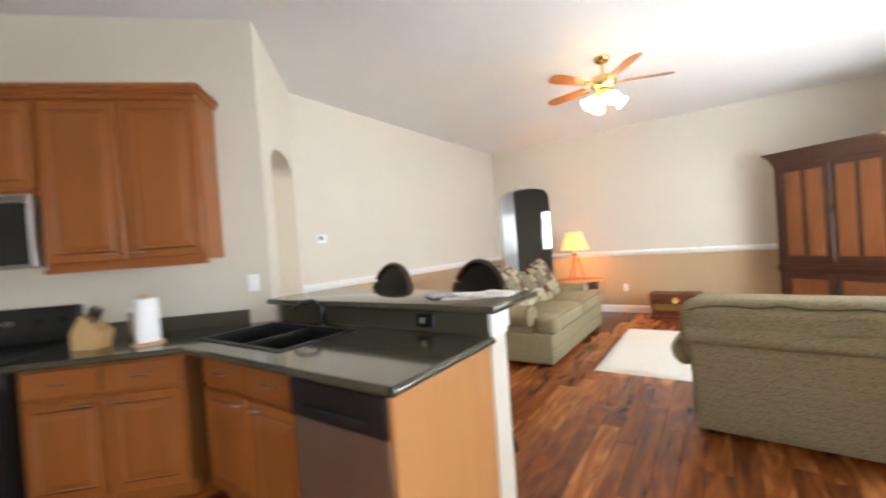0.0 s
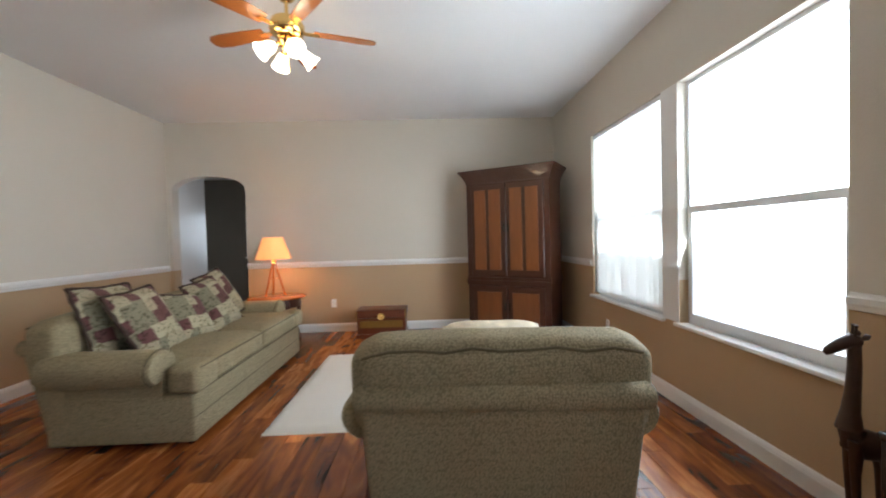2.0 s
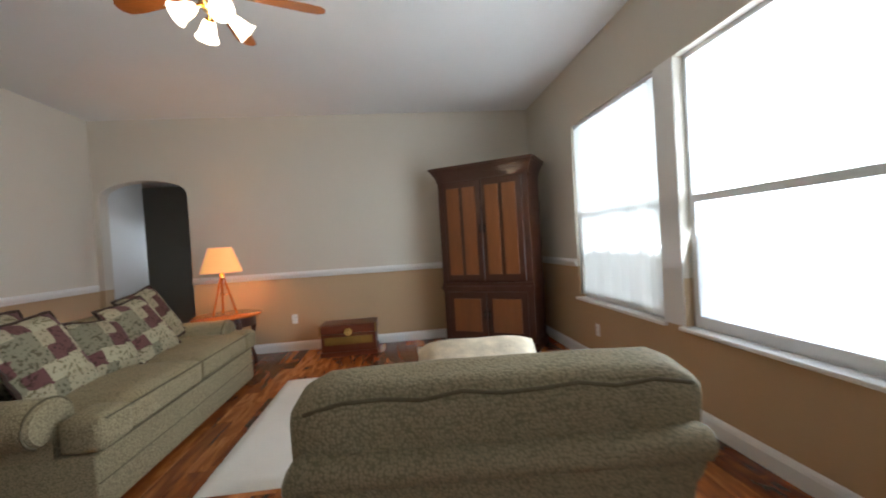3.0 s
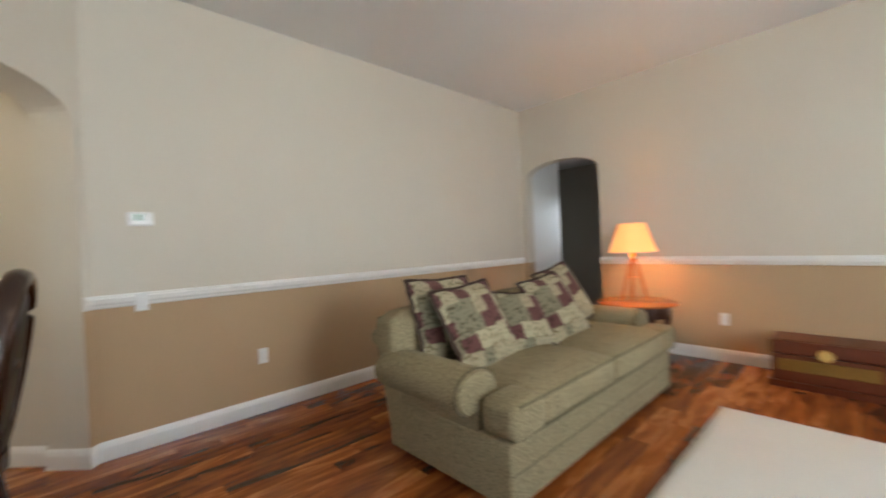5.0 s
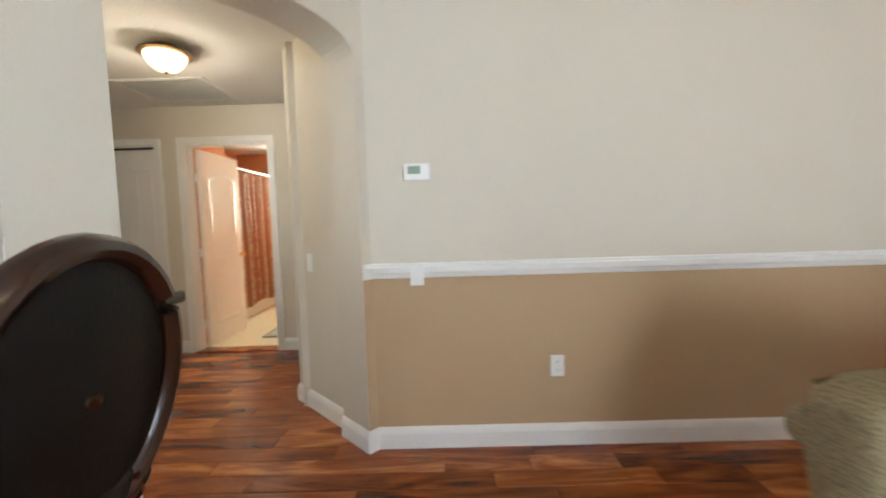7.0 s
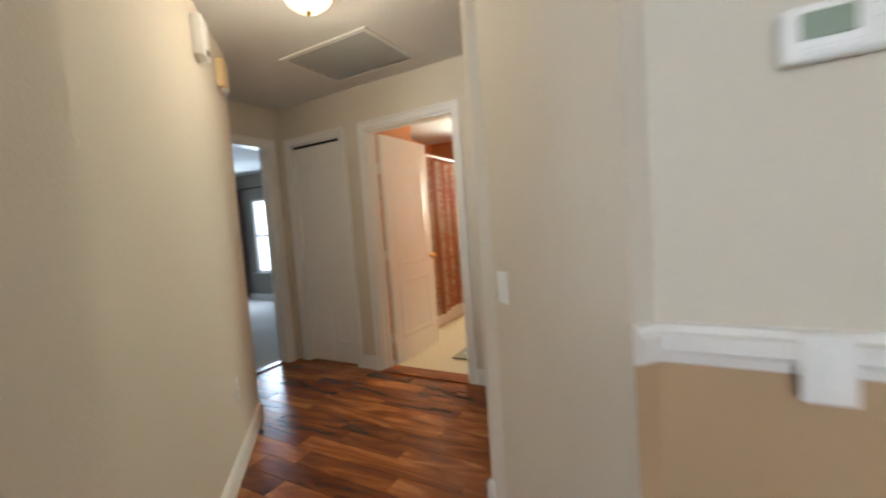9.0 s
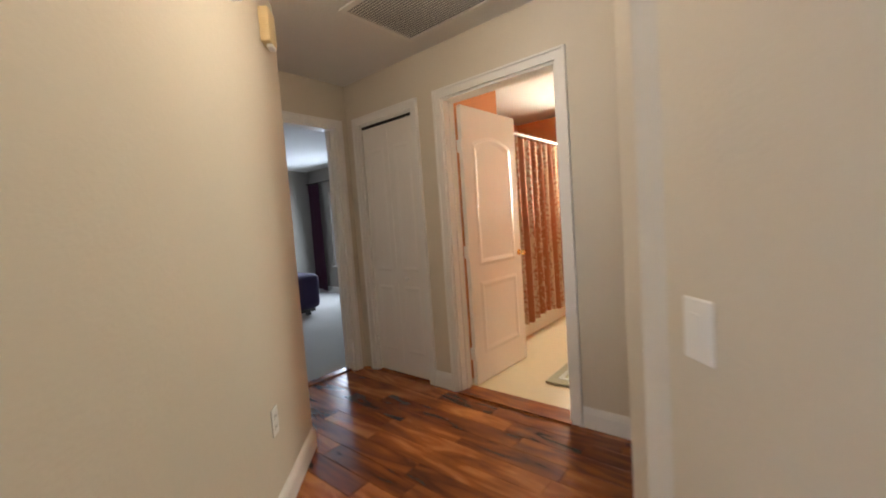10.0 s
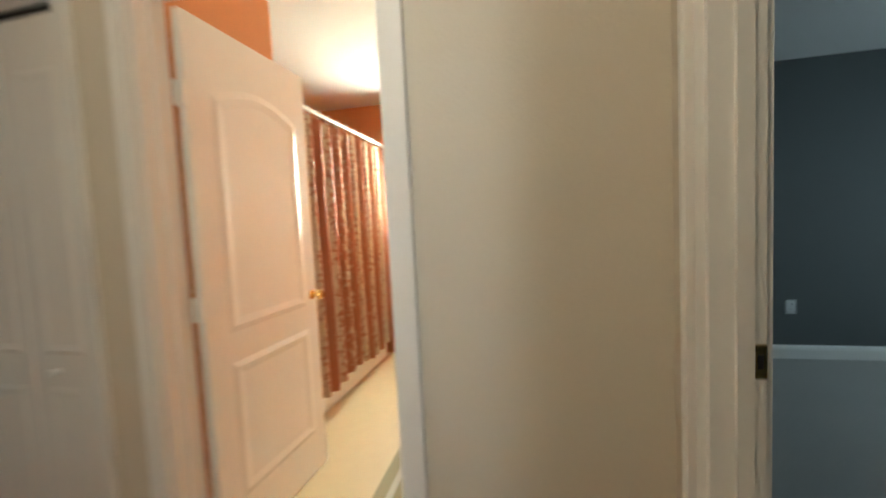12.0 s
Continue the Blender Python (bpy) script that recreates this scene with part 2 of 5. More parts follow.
def woven(name, c1, c2, scale):
    """Upholstery with a small two-colour weave."""
    m = mat(name, c1, 0.9, vary=0.1, grain=0.1, gscale=50, bump=0)
    t = m.node_tree
    b = principled(m)
    hs = [n for n in t.nodes if n.bl_idname == "ShaderNodeHueSaturation"][0]
    co = [n for n in t.nodes if n.bl_idname == "ShaderNodeTexCoord"][0]
    ck = t.nodes.new("ShaderNodeTexVoronoi")
    ck.inputs["Scale"].default_value = scale
    ck.inputs["Randomness"].default_value = 0.75
    t.links.new(co.outputs["Object"], ck.inputs["Vector"])
    ramp = t.nodes.new("ShaderNodeValToRGB")
    e = ramp.color_ramp.elements
    e[0].position, e[0].color = 0.25, (*c1, 1)
    e[1].position, e[1].color = 0.75, (*c2, 1)
    t.links.new(ck.outputs["Distance"], ramp.inputs[0])
    t.links.new(ramp.outputs[0], hs.inputs["Color"])
    bp = t.nodes.new("ShaderNodeBump")
    bp.invert = True
    bp.inputs["Strength"].default_value, bp.inputs["Distance"].default_value = 0.6, 0.004
    t.links.new(ck.outputs["Distance"], bp.inputs["Height"])
    t.links.new(bp.outputs[0], b.inputs["Normal"])
    return m


M_SOFA = woven("olive_beige_weave", (0.35, 0.285, 0.165), (0.19, 0.16, 0.088), 105)
M_PIPING = mat("dark_olive_piping", (0.12, 0.095, 0.05), 0.9)
M_FRINGE = mat("dark_brown_trim", (0.05, 0.028, 0.018), 0.9, bump=0.8, bscale=90)


def patchwork(name):
    """Square patches of cream, sage and plum with dark sprigs."""
    m = mat(name, (0.5, 0.45, 0.33), 0.9, bump=0.3)
    t = m.node_tree
    b = principled(m)
    co = [n for n in t.nodes if n.bl_idname == "ShaderNodeTexCoord"][0]
    vo = t.nodes.new("ShaderNodeTexVoronoi")
    vo.distance, vo.voronoi_dimensions = "CHEBYCHEV", "2D"
    vo.inputs["Scale"].default_value, vo.inputs["Randomness"].default_value = 9.5, 0.3
    t.links.new(co.outputs["Object"], vo.inputs["Vector"])
    sep = t.nodes.new("ShaderNodeSeparateColor")
    t.links.new(vo.outputs["Color"], sep.inputs[0])
    ramp = t.nodes.new("ShaderNodeValToRGB")
    ramp.color_ramp.interpolation = "CONSTANT"
    e = ramp.color_ramp.elements
    e[0].position, e[0].color = 0.0, (0.34, 0.295, 0.19, 1)
    e[1].position, e[1].color = 0.60, (0.115, 0.042, 0.038, 1)
    e.new(0.26).color = (0.20, 0.18, 0.115, 1)
    e.new(0.46).color = (0.38, 0.34, 0.22, 1)
    t.links.new(sep.outputs[0], ramp.inputs[0])
    n = t.nodes.new("ShaderNodeTexNoise")
    n.inputs["Scale"].default_value, n.inputs["Detail"].default_value = 45, 5
    t.links.new(co.outputs["Object"], n.inputs["Vector"])
    r2 = t.nodes.new("ShaderNodeValToRGB")
    r2.color_ramp.elements[0].position, r2.color_ramp.elements[0].color = 0.54, (1, 1, 1, 1)
    r2.color_ramp.elements[1].position, r2.color_ramp.elements[1].color = 0.60, (0.42, 0.40, 0.30, 1)
    t.links.new(n.outputs[0], r2.inputs[0])
    mul = t.nodes.new("ShaderNodeMix")
    mul.data_type, mul.blend_type = "RGBA", "MULTIPLY"
    mul.inputs[0].default_value = 1
    t.links.new(ramp.outputs[0], mul.inputs[6])
    t.links.new(r2.outputs[0], mul.inputs[7])
    t.links.new(mul.outputs[2], b.inputs["Base Color"])
    return m


M_PATCH = patchwork("palm_patchwork_fabric")


def curtain_material(name):
    """Copper satin, its pale upright bands of painted window light broken by a woven pattern."""
    m = mat(name, (0.40, 0.15, 0.075), 0.4, bump=0.2)
    t = m.node_tree
    b = principled(m)
    co = [n for n in t.nodes if n.bl_idname == "ShaderNodeTexCoord"][0]
    sep = t.nodes.new("ShaderNodeSeparateXYZ")
    t.links.new(co.outputs["Object"], sep.inputs[0])
    sn = t.nodes.new("ShaderNodeMath")
    sn.operation = "MULTIPLY"
    sn.inputs[1].default_value = 27.0
    t.links.new(sep.outputs[0], sn.inputs[0])
    sw = t.nodes.new("ShaderNodeMath")
    sw.operation = "SINE"
    t.links.new(sn.outputs[0], sw.inputs[0])
    n = t.nodes.new("ShaderNodeTexNoise")
    n.inputs["Scale"].default_value, n.inputs["Detail"].default_value = 34, 4
    t.links.new(co.outputs["Object"], n.inputs["Vector"])
    ad = t.nodes.new("ShaderNodeMath")
    ad.operation = "MULTIPLY_ADD"
    ad.inputs[1].default_value = 0.22
    t.links.new(sw.outputs[0], ad.inputs[0])
    t.links.new(n.outputs[0], ad.inputs[2])
    ramp = t.nodes.new("ShaderNodeValToRGB")
    e = ramp.color_ramp.elements
    e[0].position, e[0].color = 0.50, (0.50, 0.185, 0.085, 1)
    e[1].position, e[1].color = 0.66, (0.74, 0.60, 0.42, 1)
    t.links.new(ad.outputs[0], ramp.inputs[0])
    t.links.new(ramp.outputs[0], b.inputs["Base Color"])
    return m


M_SHOWER = curtain_material("copper_shower_curtain_cloth")


def glow(name, color, strength):
    m = bpy.data.materials.new(name)
    m.use_nodes = True
    b = m.node_tree.nodes["Principled BSDF"]
    b.inputs["Base Color"].default_value = (*color, 1)
    b.inputs["Emission Color"].default_value = (*color, 1)
    b.inputs["Emission Strength"].default_value = strength
    return m


M_BULBGLASS = glow("lit_frosted_glass", (1.0, 0.83, 0.58), 9.0)
M_DOMEGLASS = glow("lit_dome_glass", (1.0, 0.76, 0.45), 3.0)
M_SHADE = glow("lit_parchment_shade", (1.0, 0.43, 0.135), 0.95)
M_OUTSIDE = glow("bright_haze", (0.93, 0.97, 1.0), 5.0)
M_OUTSIDE_DIM = glow("bright_daylight", (0.85, 0.92, 1.0), 2.2)
M_GLASS = bpy.data.materials.new("window_glass")
M_GLASS.use_nodes = True
gb = principled(M_GLASS)
gb.inputs["Transmission Weight"].default_value, gb.inputs["Roughness"].default_value, gb.inputs["IOR"].default_value = 1.0, 0.0, 1.05
gb.inputs["Base Color"].default_value = (0.97, 0.98, 1, 1)

# ---------------------------------------------------------------- builders


def part(name, bm, material, parent=None, label="", smooth=False, m=None):
    """Links a bmesh as one mesh object, under a thing or a part where one is given."""
    bmesh.ops.recalc_face_normals(bm, faces=bm.faces)
    me = bpy.data.meshes.new(name)
    bm.to_mesh(me)
    bm.free()
    me.materials.append(material)
    if smooth:
        me.shade_smooth()
        me.set_sharp_from_angle(angle=radians(38))
    ob = new(name, me)
    if parent is not None:
        ob.parent = parent
    if m is not None:
        ob.matrix_basis = m
    if label:
        ob["label"] = label
    return ob


def again(ob, m, parent=None):
    """Another object on the same mesh."""
    o = ob.copy()
    scene.collection.objects.link(o)
    o.parent = parent if parent is not None else ob.parent
    o.matrix_basis = m
    return o


def thing(name, m, label, category, group=""):
    ob = new(name)
    ob.empty_display_size = 0.1
    ob.matrix_basis = m
    return tagged(ob, label, category, group)


def structure(ob, label=""):
    return tagged(ob, label, kind="structure")


def box(bm, x0, x1, y0, y1, z0, z1):
    v = [bm.verts.new(p) for p in ((x0, y0, z0), (x1, y0, z0), (x1, y1, z0), (x0, y1, z0), (x0, y0, z1), (x1, y0, z1), (x1, y1, z1), (x0, y1, z1))]
    for f in ((0, 3, 2, 1), (4, 5, 6, 7), (0, 1, 5, 4), (1, 2, 6, 5), (2, 3, 7, 6), (3, 0, 4, 7)):
        bm.faces.new([v[i] for i in f])
    return bm


def boxes(*bs):
    bm = bmesh.new()
    for b in bs:
        box(bm, *b)
    return bm


def rbox(x0, x1, y0, y1, z0, z1, r=0.01, seg=2):
    """A box with rounded edges."""
    bm = boxes((x0, x1, y0, y1, z0, z1))
    bmesh.ops.bevel(bm, geom=list(bm.edges), offset=r, segments=seg, profile=0.5, affect="EDGES")
    return bm


def prism(bm, pts, y0, y1):
    """Extrudes the outline pts, in x and z, from y0 to y1."""
    a = [bm.verts.new((p[0], y0, p[1])) for p in pts]
    b = [bm.verts.new((p[0], y1, p[1])) for p in pts]
    n = len(pts)
    bm.faces.new(a)
    bm.faces.new(b[::-1])
    for i in range(n):
        bm.faces.new((a[i], b[i], b[(i + 1) % n], a[(i + 1) % n]))
    return bm


def slab(pts, z0, z1):
    bm = bmesh.new()
    a = [bm.verts.new((x, y, z0)) for x, y in pts]
    b = [bm.verts.new((x, y, z1)) for x, y in pts]
    bm.faces.new(a[::-1])
    bm.faces.new(b)
    for i in range(len(pts)):
        bm.faces.new((a[i], a[(i + 1) % len(pts)], b[(i + 1) % len(pts)], b[i]))
    return bm


def lathe(profile, n=24, bm=None, at=(0, 0, 0), m=None):
    """Turns a profile of (radius, height) round the z axis."""
    bm = bm or bmesh.new()
    m = m or Matrix.Translation(at)
    rings = [[bm.verts.new(m @ Vector((r * math.cos(2 * math.pi * i / n), r * math.sin(2 * math.pi * i / n), z))) for i in range(n)] for r, z in profile]
    for a, b in zip(rings, rings[1:]):
        for i in range(n):
            bm.faces.new((a[i], a[(i + 1) % n], b[(i + 1) % n], b[i]))
    if profile[0][0] > 1e-4:
        bm.faces.new(rings[0][::-1])
    if profile[-1][0] > 1e-4:
        bm.faces.new(rings[-1])
    bmesh.ops.remove_doubles(bm, verts=bm.verts, dist=1e-5)
    return bm


def tube(points, radii, n=10, bm=None, flat=1.0):
    """A tapering tube along points."""
    bm = bm or bmesh.new()
    pts = [Vector(p) for p in points]
    if not isinstance(radii, (list, tuple)):
        radii = [radii] * len(pts)
    rings = []
    for i, p in enumerate(pts):
        d = (pts[min(i + 1, len(pts) - 1)] - pts[max(i - 1, 0)]).normalized()
        ref = Vector((0, 0, 1)) if abs(d.z) < 0.9 else Vector((1, 0, 0))
        a = d.cross(ref).normalized()
        b = a.cross(d).normalized()
        rings.append([bm.verts.new(p + radii[i] * (math.cos(2 * math.pi * k / n) * a + flat * math.sin(2 * math.pi * k / n) * b)) for k in range(n)])
    for a, b in zip(rings, rings[1:]):
        for i in range(n):
            bm.faces.new((a[i], a[(i + 1) % n], b[(i + 1) % n], b[i]))
    bm.faces.new(rings[0][::-1])
    bm.faces.new(rings[-1])
    return bm


def cushion(sx, sy, sz, e=0.28, nu=28, nv=16, sag=0.0):
    """A stuffed block: a superellipsoid with soft edges."""
    bm = bmesh.new()

    def p(c, k):
        return math.copysign(abs(c) ** k, c)
    rings = []
    for j in range(1, nv):
        v = -math.pi / 2 + math.pi * j / nv
        ring = []
        for i in range(nu):
            u = 2 * math.pi * i / nu
            x, y, z = p(math.cos(v), 0.32) * p(math.cos(u), e), p(math.cos(v), 0.32) * p(math.sin(u), e), p(math.sin(v), 0.6)
            k = 1 + 0.03 * noise.noise(Vector((x * 2 + sx * 9, y * 2, z * 2)))
            ring.append(bm.verts.new((sx / 2 * x * k, sy / 2 * y * k, sz / 2 * z * k + sag * (x * x + y * y - 1))))
        rings.append(ring)
    for a, b in zip(rings, rings[1:]):
        for i in range(nu):
            bm.faces.new((a[i], a[(i + 1) % nu], b[(i + 1) % nu], b[i]))
    bm.faces.new(rings[0][::-1])
    bm.faces.new(rings[-1])
    return bm


def pillow(w, h, t, n=14):
    """A throw pillow, thick in the middle and thin at its seam, in the xy plane."""
    bm = bmesh.new()
    grids = []
    for s in (1, -1):
        g = []
        for j in range(n + 1):
            row = []
            for i in range(n + 1):
                u, v = 2 * i / n - 1, 2 * j / n - 1
                th = t / 2 * ((1 - u ** 4) * (1 - v ** 4)) ** 0.6
                pinch = 1 - 0.06 * (1 - abs(u * v))
                wob = 0.012 * noise.noise(Vector((u * 1.6, v * 1.6, s)))
                row.append(bm.verts.new((w / 2 * u * pinch, h / 2 * v * pinch, s * th + wob * (1 - u * u) * (1 - v * v))))
            g.append(row)
        grids.append(g)
    for g in grids:
        for j in range(n):
            for i in range(n):
                bm.faces.new((g[j][i], g[j][i + 1], g[j + 1][i + 1], g[j + 1][i]))
    bmesh.ops.remove_doubles(bm, verts=bm.verts, dist=1e-4)
    return bm


def seam_loop(w, h, r):
    pts = []
    n = 14
    for (x0, y0, x1, y1) in ((-1, -1, 1, -1), (1, -1, 1, 1), (1, 1, -1, 1), (-1, 1, -1, -1)):
        for i in range(n):
            u, v = x0 + (x1 - x0) * i / n, y0 + (y1 - y0) * i / n
            k = 1 - 0.06 * (1 - abs(u * v))
            pts.append((w / 2 * u * k, h / 2 * v * k, 0.006 * math.sin(i * 2.1)))
    return tube(pts + [pts[0]], r, 6)


# ---------------------------------------------------------------- setting: walls


def wall(name, p0, p1, thick, z0, z1, material, openings=(), label=""):
    """A wall whose face runs from p0 to p1; its body lies to the right of that way. openings: (from, to, sill, head, rise of the arch)."""
    d = Vector((p1[0] - p0[0], p1[1] - p0[1]))
    L = d.length
    bm = bmesh.new()
    u = 0.0
    for a, b, sill, head, rise in sorted(openings):
        if a > u:
            box(bm, u, a, -thick, 0, z0, z1)
        if sill > z0:
            box(bm, a, b, -thick, 0, z0, sill)
        if rise:
            n = 24
            arc = [(a + (b - a) * (1 - math.cos(math.pi * i / n)) / 2, head + rise * math.sin(math.pi * i / n) ** 0.9) for i in range(n + 1)]
            for (xa, za), (xb, zb) in zip(arc, arc[1:]):
                prism(bm, [(xa, za), (xb, zb), (xb, z1), (xa, z1)], -thick, 0)
        elif head < z1:
            box(bm, a, b, -thick, 0, head, z1)
        u = b
    if u < L:
        box(bm, u, L, -thick, 0, z0, z1)
    bmesh.ops.remove_doubles(bm, verts=bm.verts, dist=1e-5)
    inner = [f for f in bm.faces if sum(1 for e in f.edges if len(e.link_faces) > 2) == len(f.edges) and len(f.edges) > 2]
    bmesh.ops.delete(bm, geom=inner, context="FACES_ONLY")
    M = Matrix.Translation((p0[0], p0[1], 0)) @ Matrix.Rotation(math.atan2(d.y, d.x), 4, "Z")
    return structure(part(name, bm, material, None, label, m=M))


CEIL, HALL = 3.10, 2.49
WX, FY, TX = 2.02, 7.23, -3.65
P0, K = (-3.65, 2.62), (-2.70, 1.67)
R2 = math.sqrt(0.5)

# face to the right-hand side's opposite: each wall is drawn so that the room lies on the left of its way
# the window wall's first opening is invented, out of view, for the kitchen fill
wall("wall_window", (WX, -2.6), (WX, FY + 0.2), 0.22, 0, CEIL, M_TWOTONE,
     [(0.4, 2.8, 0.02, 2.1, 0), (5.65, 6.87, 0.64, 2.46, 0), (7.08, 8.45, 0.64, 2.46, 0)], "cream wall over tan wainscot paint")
wall("wall_far", (WX, FY), (TX, FY), 0.16, 0, CEIL, M_TWOTONE, [(WX + 2.53, WX + 3.58, 0, 2.12, 0.21)], "cream wall over tan paint with an arched opening")
wall("wall_thermostat", (TX, FY), P0, 0.14, 0, CEIL, M_TWOTONE, (), "cream wall over tan paint")
wall("wall_arch", P0, (K[0] - 0.16 * R2, K[1] + 0.16 * R2), 0.27, 0, CEIL, M_WALL, [(0.06, 1.06, 0, 2.12, 0.20)], "cream diagonal wall with a rounded archway")
KM = pose(K[0], K[1], 0, 0, 0, 225)
structure(part("wall_kitchen", boxes((0.0, 2.33, -0.16, 0, 0, CEIL)), M_WALL, m=KM), "cream kitchen wall behind the cabinets")
wall("wall_kitchen_side", (-4.30, 0.06), (-4.30, -2.6), 0.06, 0, CEIL, M_WALL)
wall("wall_back", (-4.36, -2.6), (WX, -2.6), 0.2, 0, CEIL, M_WALL)
# hall
bmw = bmesh.new()
box(bmw, -0.09, 0.62, 0, 0.12, 0, HALL)
structure(part("wall_switch", bmw, M_WALL, m=pose(-4.25, 2.0, 0, 0, 0, 45)), "cream hall wall with a light switch")
wall("wall_study_door", (-4.20, 2.0), (-5.5, 2.0), 0.10, 0, HALL, M_WALL, [(0.35, 1.12, 0, 2.12, 0)], "cream hall wall with a doorway")
wall("wall_bath_door", (-5.5, 2.0), (-5.5, -0.65), 0.12, 0, HALL, M_WALL, [(0.72, 1.57, 0, 2.12, 0), (1.86, 2.49, 0, 2.12, 0)], "cream hall wall with bathroom and closet doors")
wall("wall_bedroom_door", (-5.5, -0.65), (-4.46, -0.65), 0.12, 0, HALL, M_WALL, [(0.13, 0.93, 0, 2.12, 0)], "cream hall wall with a bedroom doorway")
wall("wall_hall_return", (-4.46, -0.65), (-4.46, 0.13), 0.10, 0, HALL, M_WALL)
structure(part("ceiling_hall", slab([(-5.5, -0.65), (-4.46, -0.65), (-4.46, 0.13), (-3.0, 1.59), (-3.83, 2.42), (-4.25, 2.0), (-5.5, 2.0)], HALL, HALL + 0.08), M_CEIL), "white textured hall ceiling")
structure(part("ceiling", slab([(-4.6, -2.8), (2.24, -2.8), (2.24, 7.4), (-3.8, 7.4), (-3.8, 2.4), (-2.9, 1.5), (-4.6, -0.2)], CEIL, CEIL + 0.12), M_CEIL), "white textured ceiling")
# bathroom
wall("wall_bath_stub", (-6.35, 0.36), (-5.62, 0.36), 0.10, 0, HALL, M_ORANGE)
wall("wall_bath_far", (-8.2, 2.0), (-8.2, -0.45), 0.12, 0, HALL, M_ORANGE, [(1.03, 1.63, 1.24, 2.20, 0)], "orange bathroom wall with a small window")
wall("wall_bath_side", (-5.62, 1.88), (-8.2, 1.88), 0.05, 0, HALL, M_ORANGE)
wall("wall_bath_tub", (-8.2, -0.45), (-6.35, -0.45), 0.08, 0, HALL, M_ORANGE)
wall("wall_bath_tub_end", (-6.35, -0.45), (-6.35, 0.34), 0.08, 0, HALL, M_ORANGE)
wall("wall_bath_front", (-5.62, 0.36), (-5.62, 0.375), 0.004, 0, HALL, M_ORANGE)
structure(part("ceiling_bath", boxes((-8.25, -5.6, -0.5, 1.9, HALL + 0.004, HALL + 0.08)), M_CEIL))
# bedroom behind the hall
wall("wall_bedroom_far", (-7.9, -5.2), (-3.2, -5.2), 0.1, 0, HALL, M_TAUPE)
wall("wall_bedroom_window", (-7.9, -0.78), (-7.9, -5.2), 0.12, 0, HALL, M_TAUPE, [(2.5, 3.75, 0.55, 2.0, 0)], "taupe bedroom wall with a window")
wall("wall_bedroom_side", (-3.2, -5.2), (-3.2, -2.9), 0.1, 0, HALL, M_TAUPE)
wall("wall_bedroom_side_near", (-4.6, -2.9), (-4.6, -0.78), 0.1, 0, HALL, M_TAUPE)
wall("wall_bedroom_step", (-3.2, -2.9), (-4.6, -2.9), 0.05, 0, HALL, M_TAUPE)
wall("wall_bedroom_near", (-5.63, -0.78), (-7.9, -0.78), 0.05, 0, HALL, M_TAUPE)
structure(part("ceiling_bedroom", boxes((-8.0, -3.1, -5.3, -0.78, HALL + 0.004, HALL + 0.08)), M_CEIL))
# study
wall("wall_study_far", (-8.30, 5.6), (-8.30, 2.06), 0.1, 0, HALL, M_SLATE)
wall("wall_study_side", (-3.95, 5.6), (-8.30, 5.6), 0.1, 0, HALL, M_SLATE)
wall("wall_study_near", (-8.30, 2.06), (-5.55, 2.06), 0.1, 0, HALL, M_SLATE)
wall("wall_study_east", (-3.95, 2.62), (-3.95, 5.6), 0.1, 0, HALL, M_SLATE)
structure(part("ceiling_study", boxes((-8.4, -3.8, 2.12, 5.7, HALL + 0.004, HALL + 0.08)), M_CEIL))
# entry beyond the far arch
wall("wall_entry_side", (-3.72, 8.35), (-3.72, FY + 0.16), 0.1, 0, 2.64, M_TRIM, (), "white entry wall")
wall("wall_entry_far", (0.0, 9.6), (-7.0, 9.6), 0.12, 0, 2.64, M_TAUPE, [(2.72, 3.60, 1.06, 2.02, 0)], "taupe entry wall with a window")
wall("wall_entry_other", (0.0, FY + 0.16), (0.0, 9.6), 0.1, 0, 2.64, M_TAUPE)
wall("wall_entry_west", (-7.0, 9.6), (-7.0, 8.35), 0.1, 0, 2.64, M_TAUPE)
wall("wall_entry_near", (-7.0, 8.35), (-3.82, 8.35), 0.1, 0, 2.64, M_TAUPE)
structure(part("ceiling_entry", boxes((-7.1, 0.1, FY + 0.16, 9.72, 2.64, 2.7)), M_CEIL))

# floors
structure(part("floor", boxes((-8.5, 2.3, -5.5, 11.4, -0.14, -0.022)), M_SUBFLOOR), "hand-scraped red-brown wood floor")
structure(part("floor_carpet_bedroom", slab([(-7.95, -5.25), (-3.2, -5.25), (-3.2, -2.9), (-4.46, -2.9), (-4.46, -0.70), (-7.95, -0.70)], -0.02, 0.008), M_CARPET), "pale grey carpet")
structure(part("floor_carpet_study", slab([(-8.35, 2.06), (-4.45, 2.06), (-4.45, 2.8), (-3.95, 2.8), (-3.95, 5.65), (-8.35, 5.65)], -0.02, 0.008), M_CARPET), "grey carpet")
structure(part("floor_bath", boxes((-8.25, -5.56, -0.5, 1.9, -0.02, 0.004)), M_VINYL), "cream vinyl bathroom floor")

# outdoors
structure(part("ground", boxes((-400, 400, -400, 400, -0.32, -0.30)), M_LAWN), "lawn round the house")
structure(part("pavement", boxes((2.26, 9.0, -30, 90, -0.298, -0.18)), M_PATIO), "pale concrete patio")
structure(part("backdrop", boxes((9.0, 9.05, -30, 90, -0.3, 24)), M_OUTSIDE), "overexposed daylight haze")
structure(part("backdrop_west", boxes((-10.5, -10.45, -9, 5, -0.2, 5)), M_OUTSIDE_DIM), "overexposed daylight")
structure(part("backdrop_north", boxes((-8, 2, 13.0, 13.05, -0.2, 5)), M_OUTSIDE_DIM), "overexposed daylight")


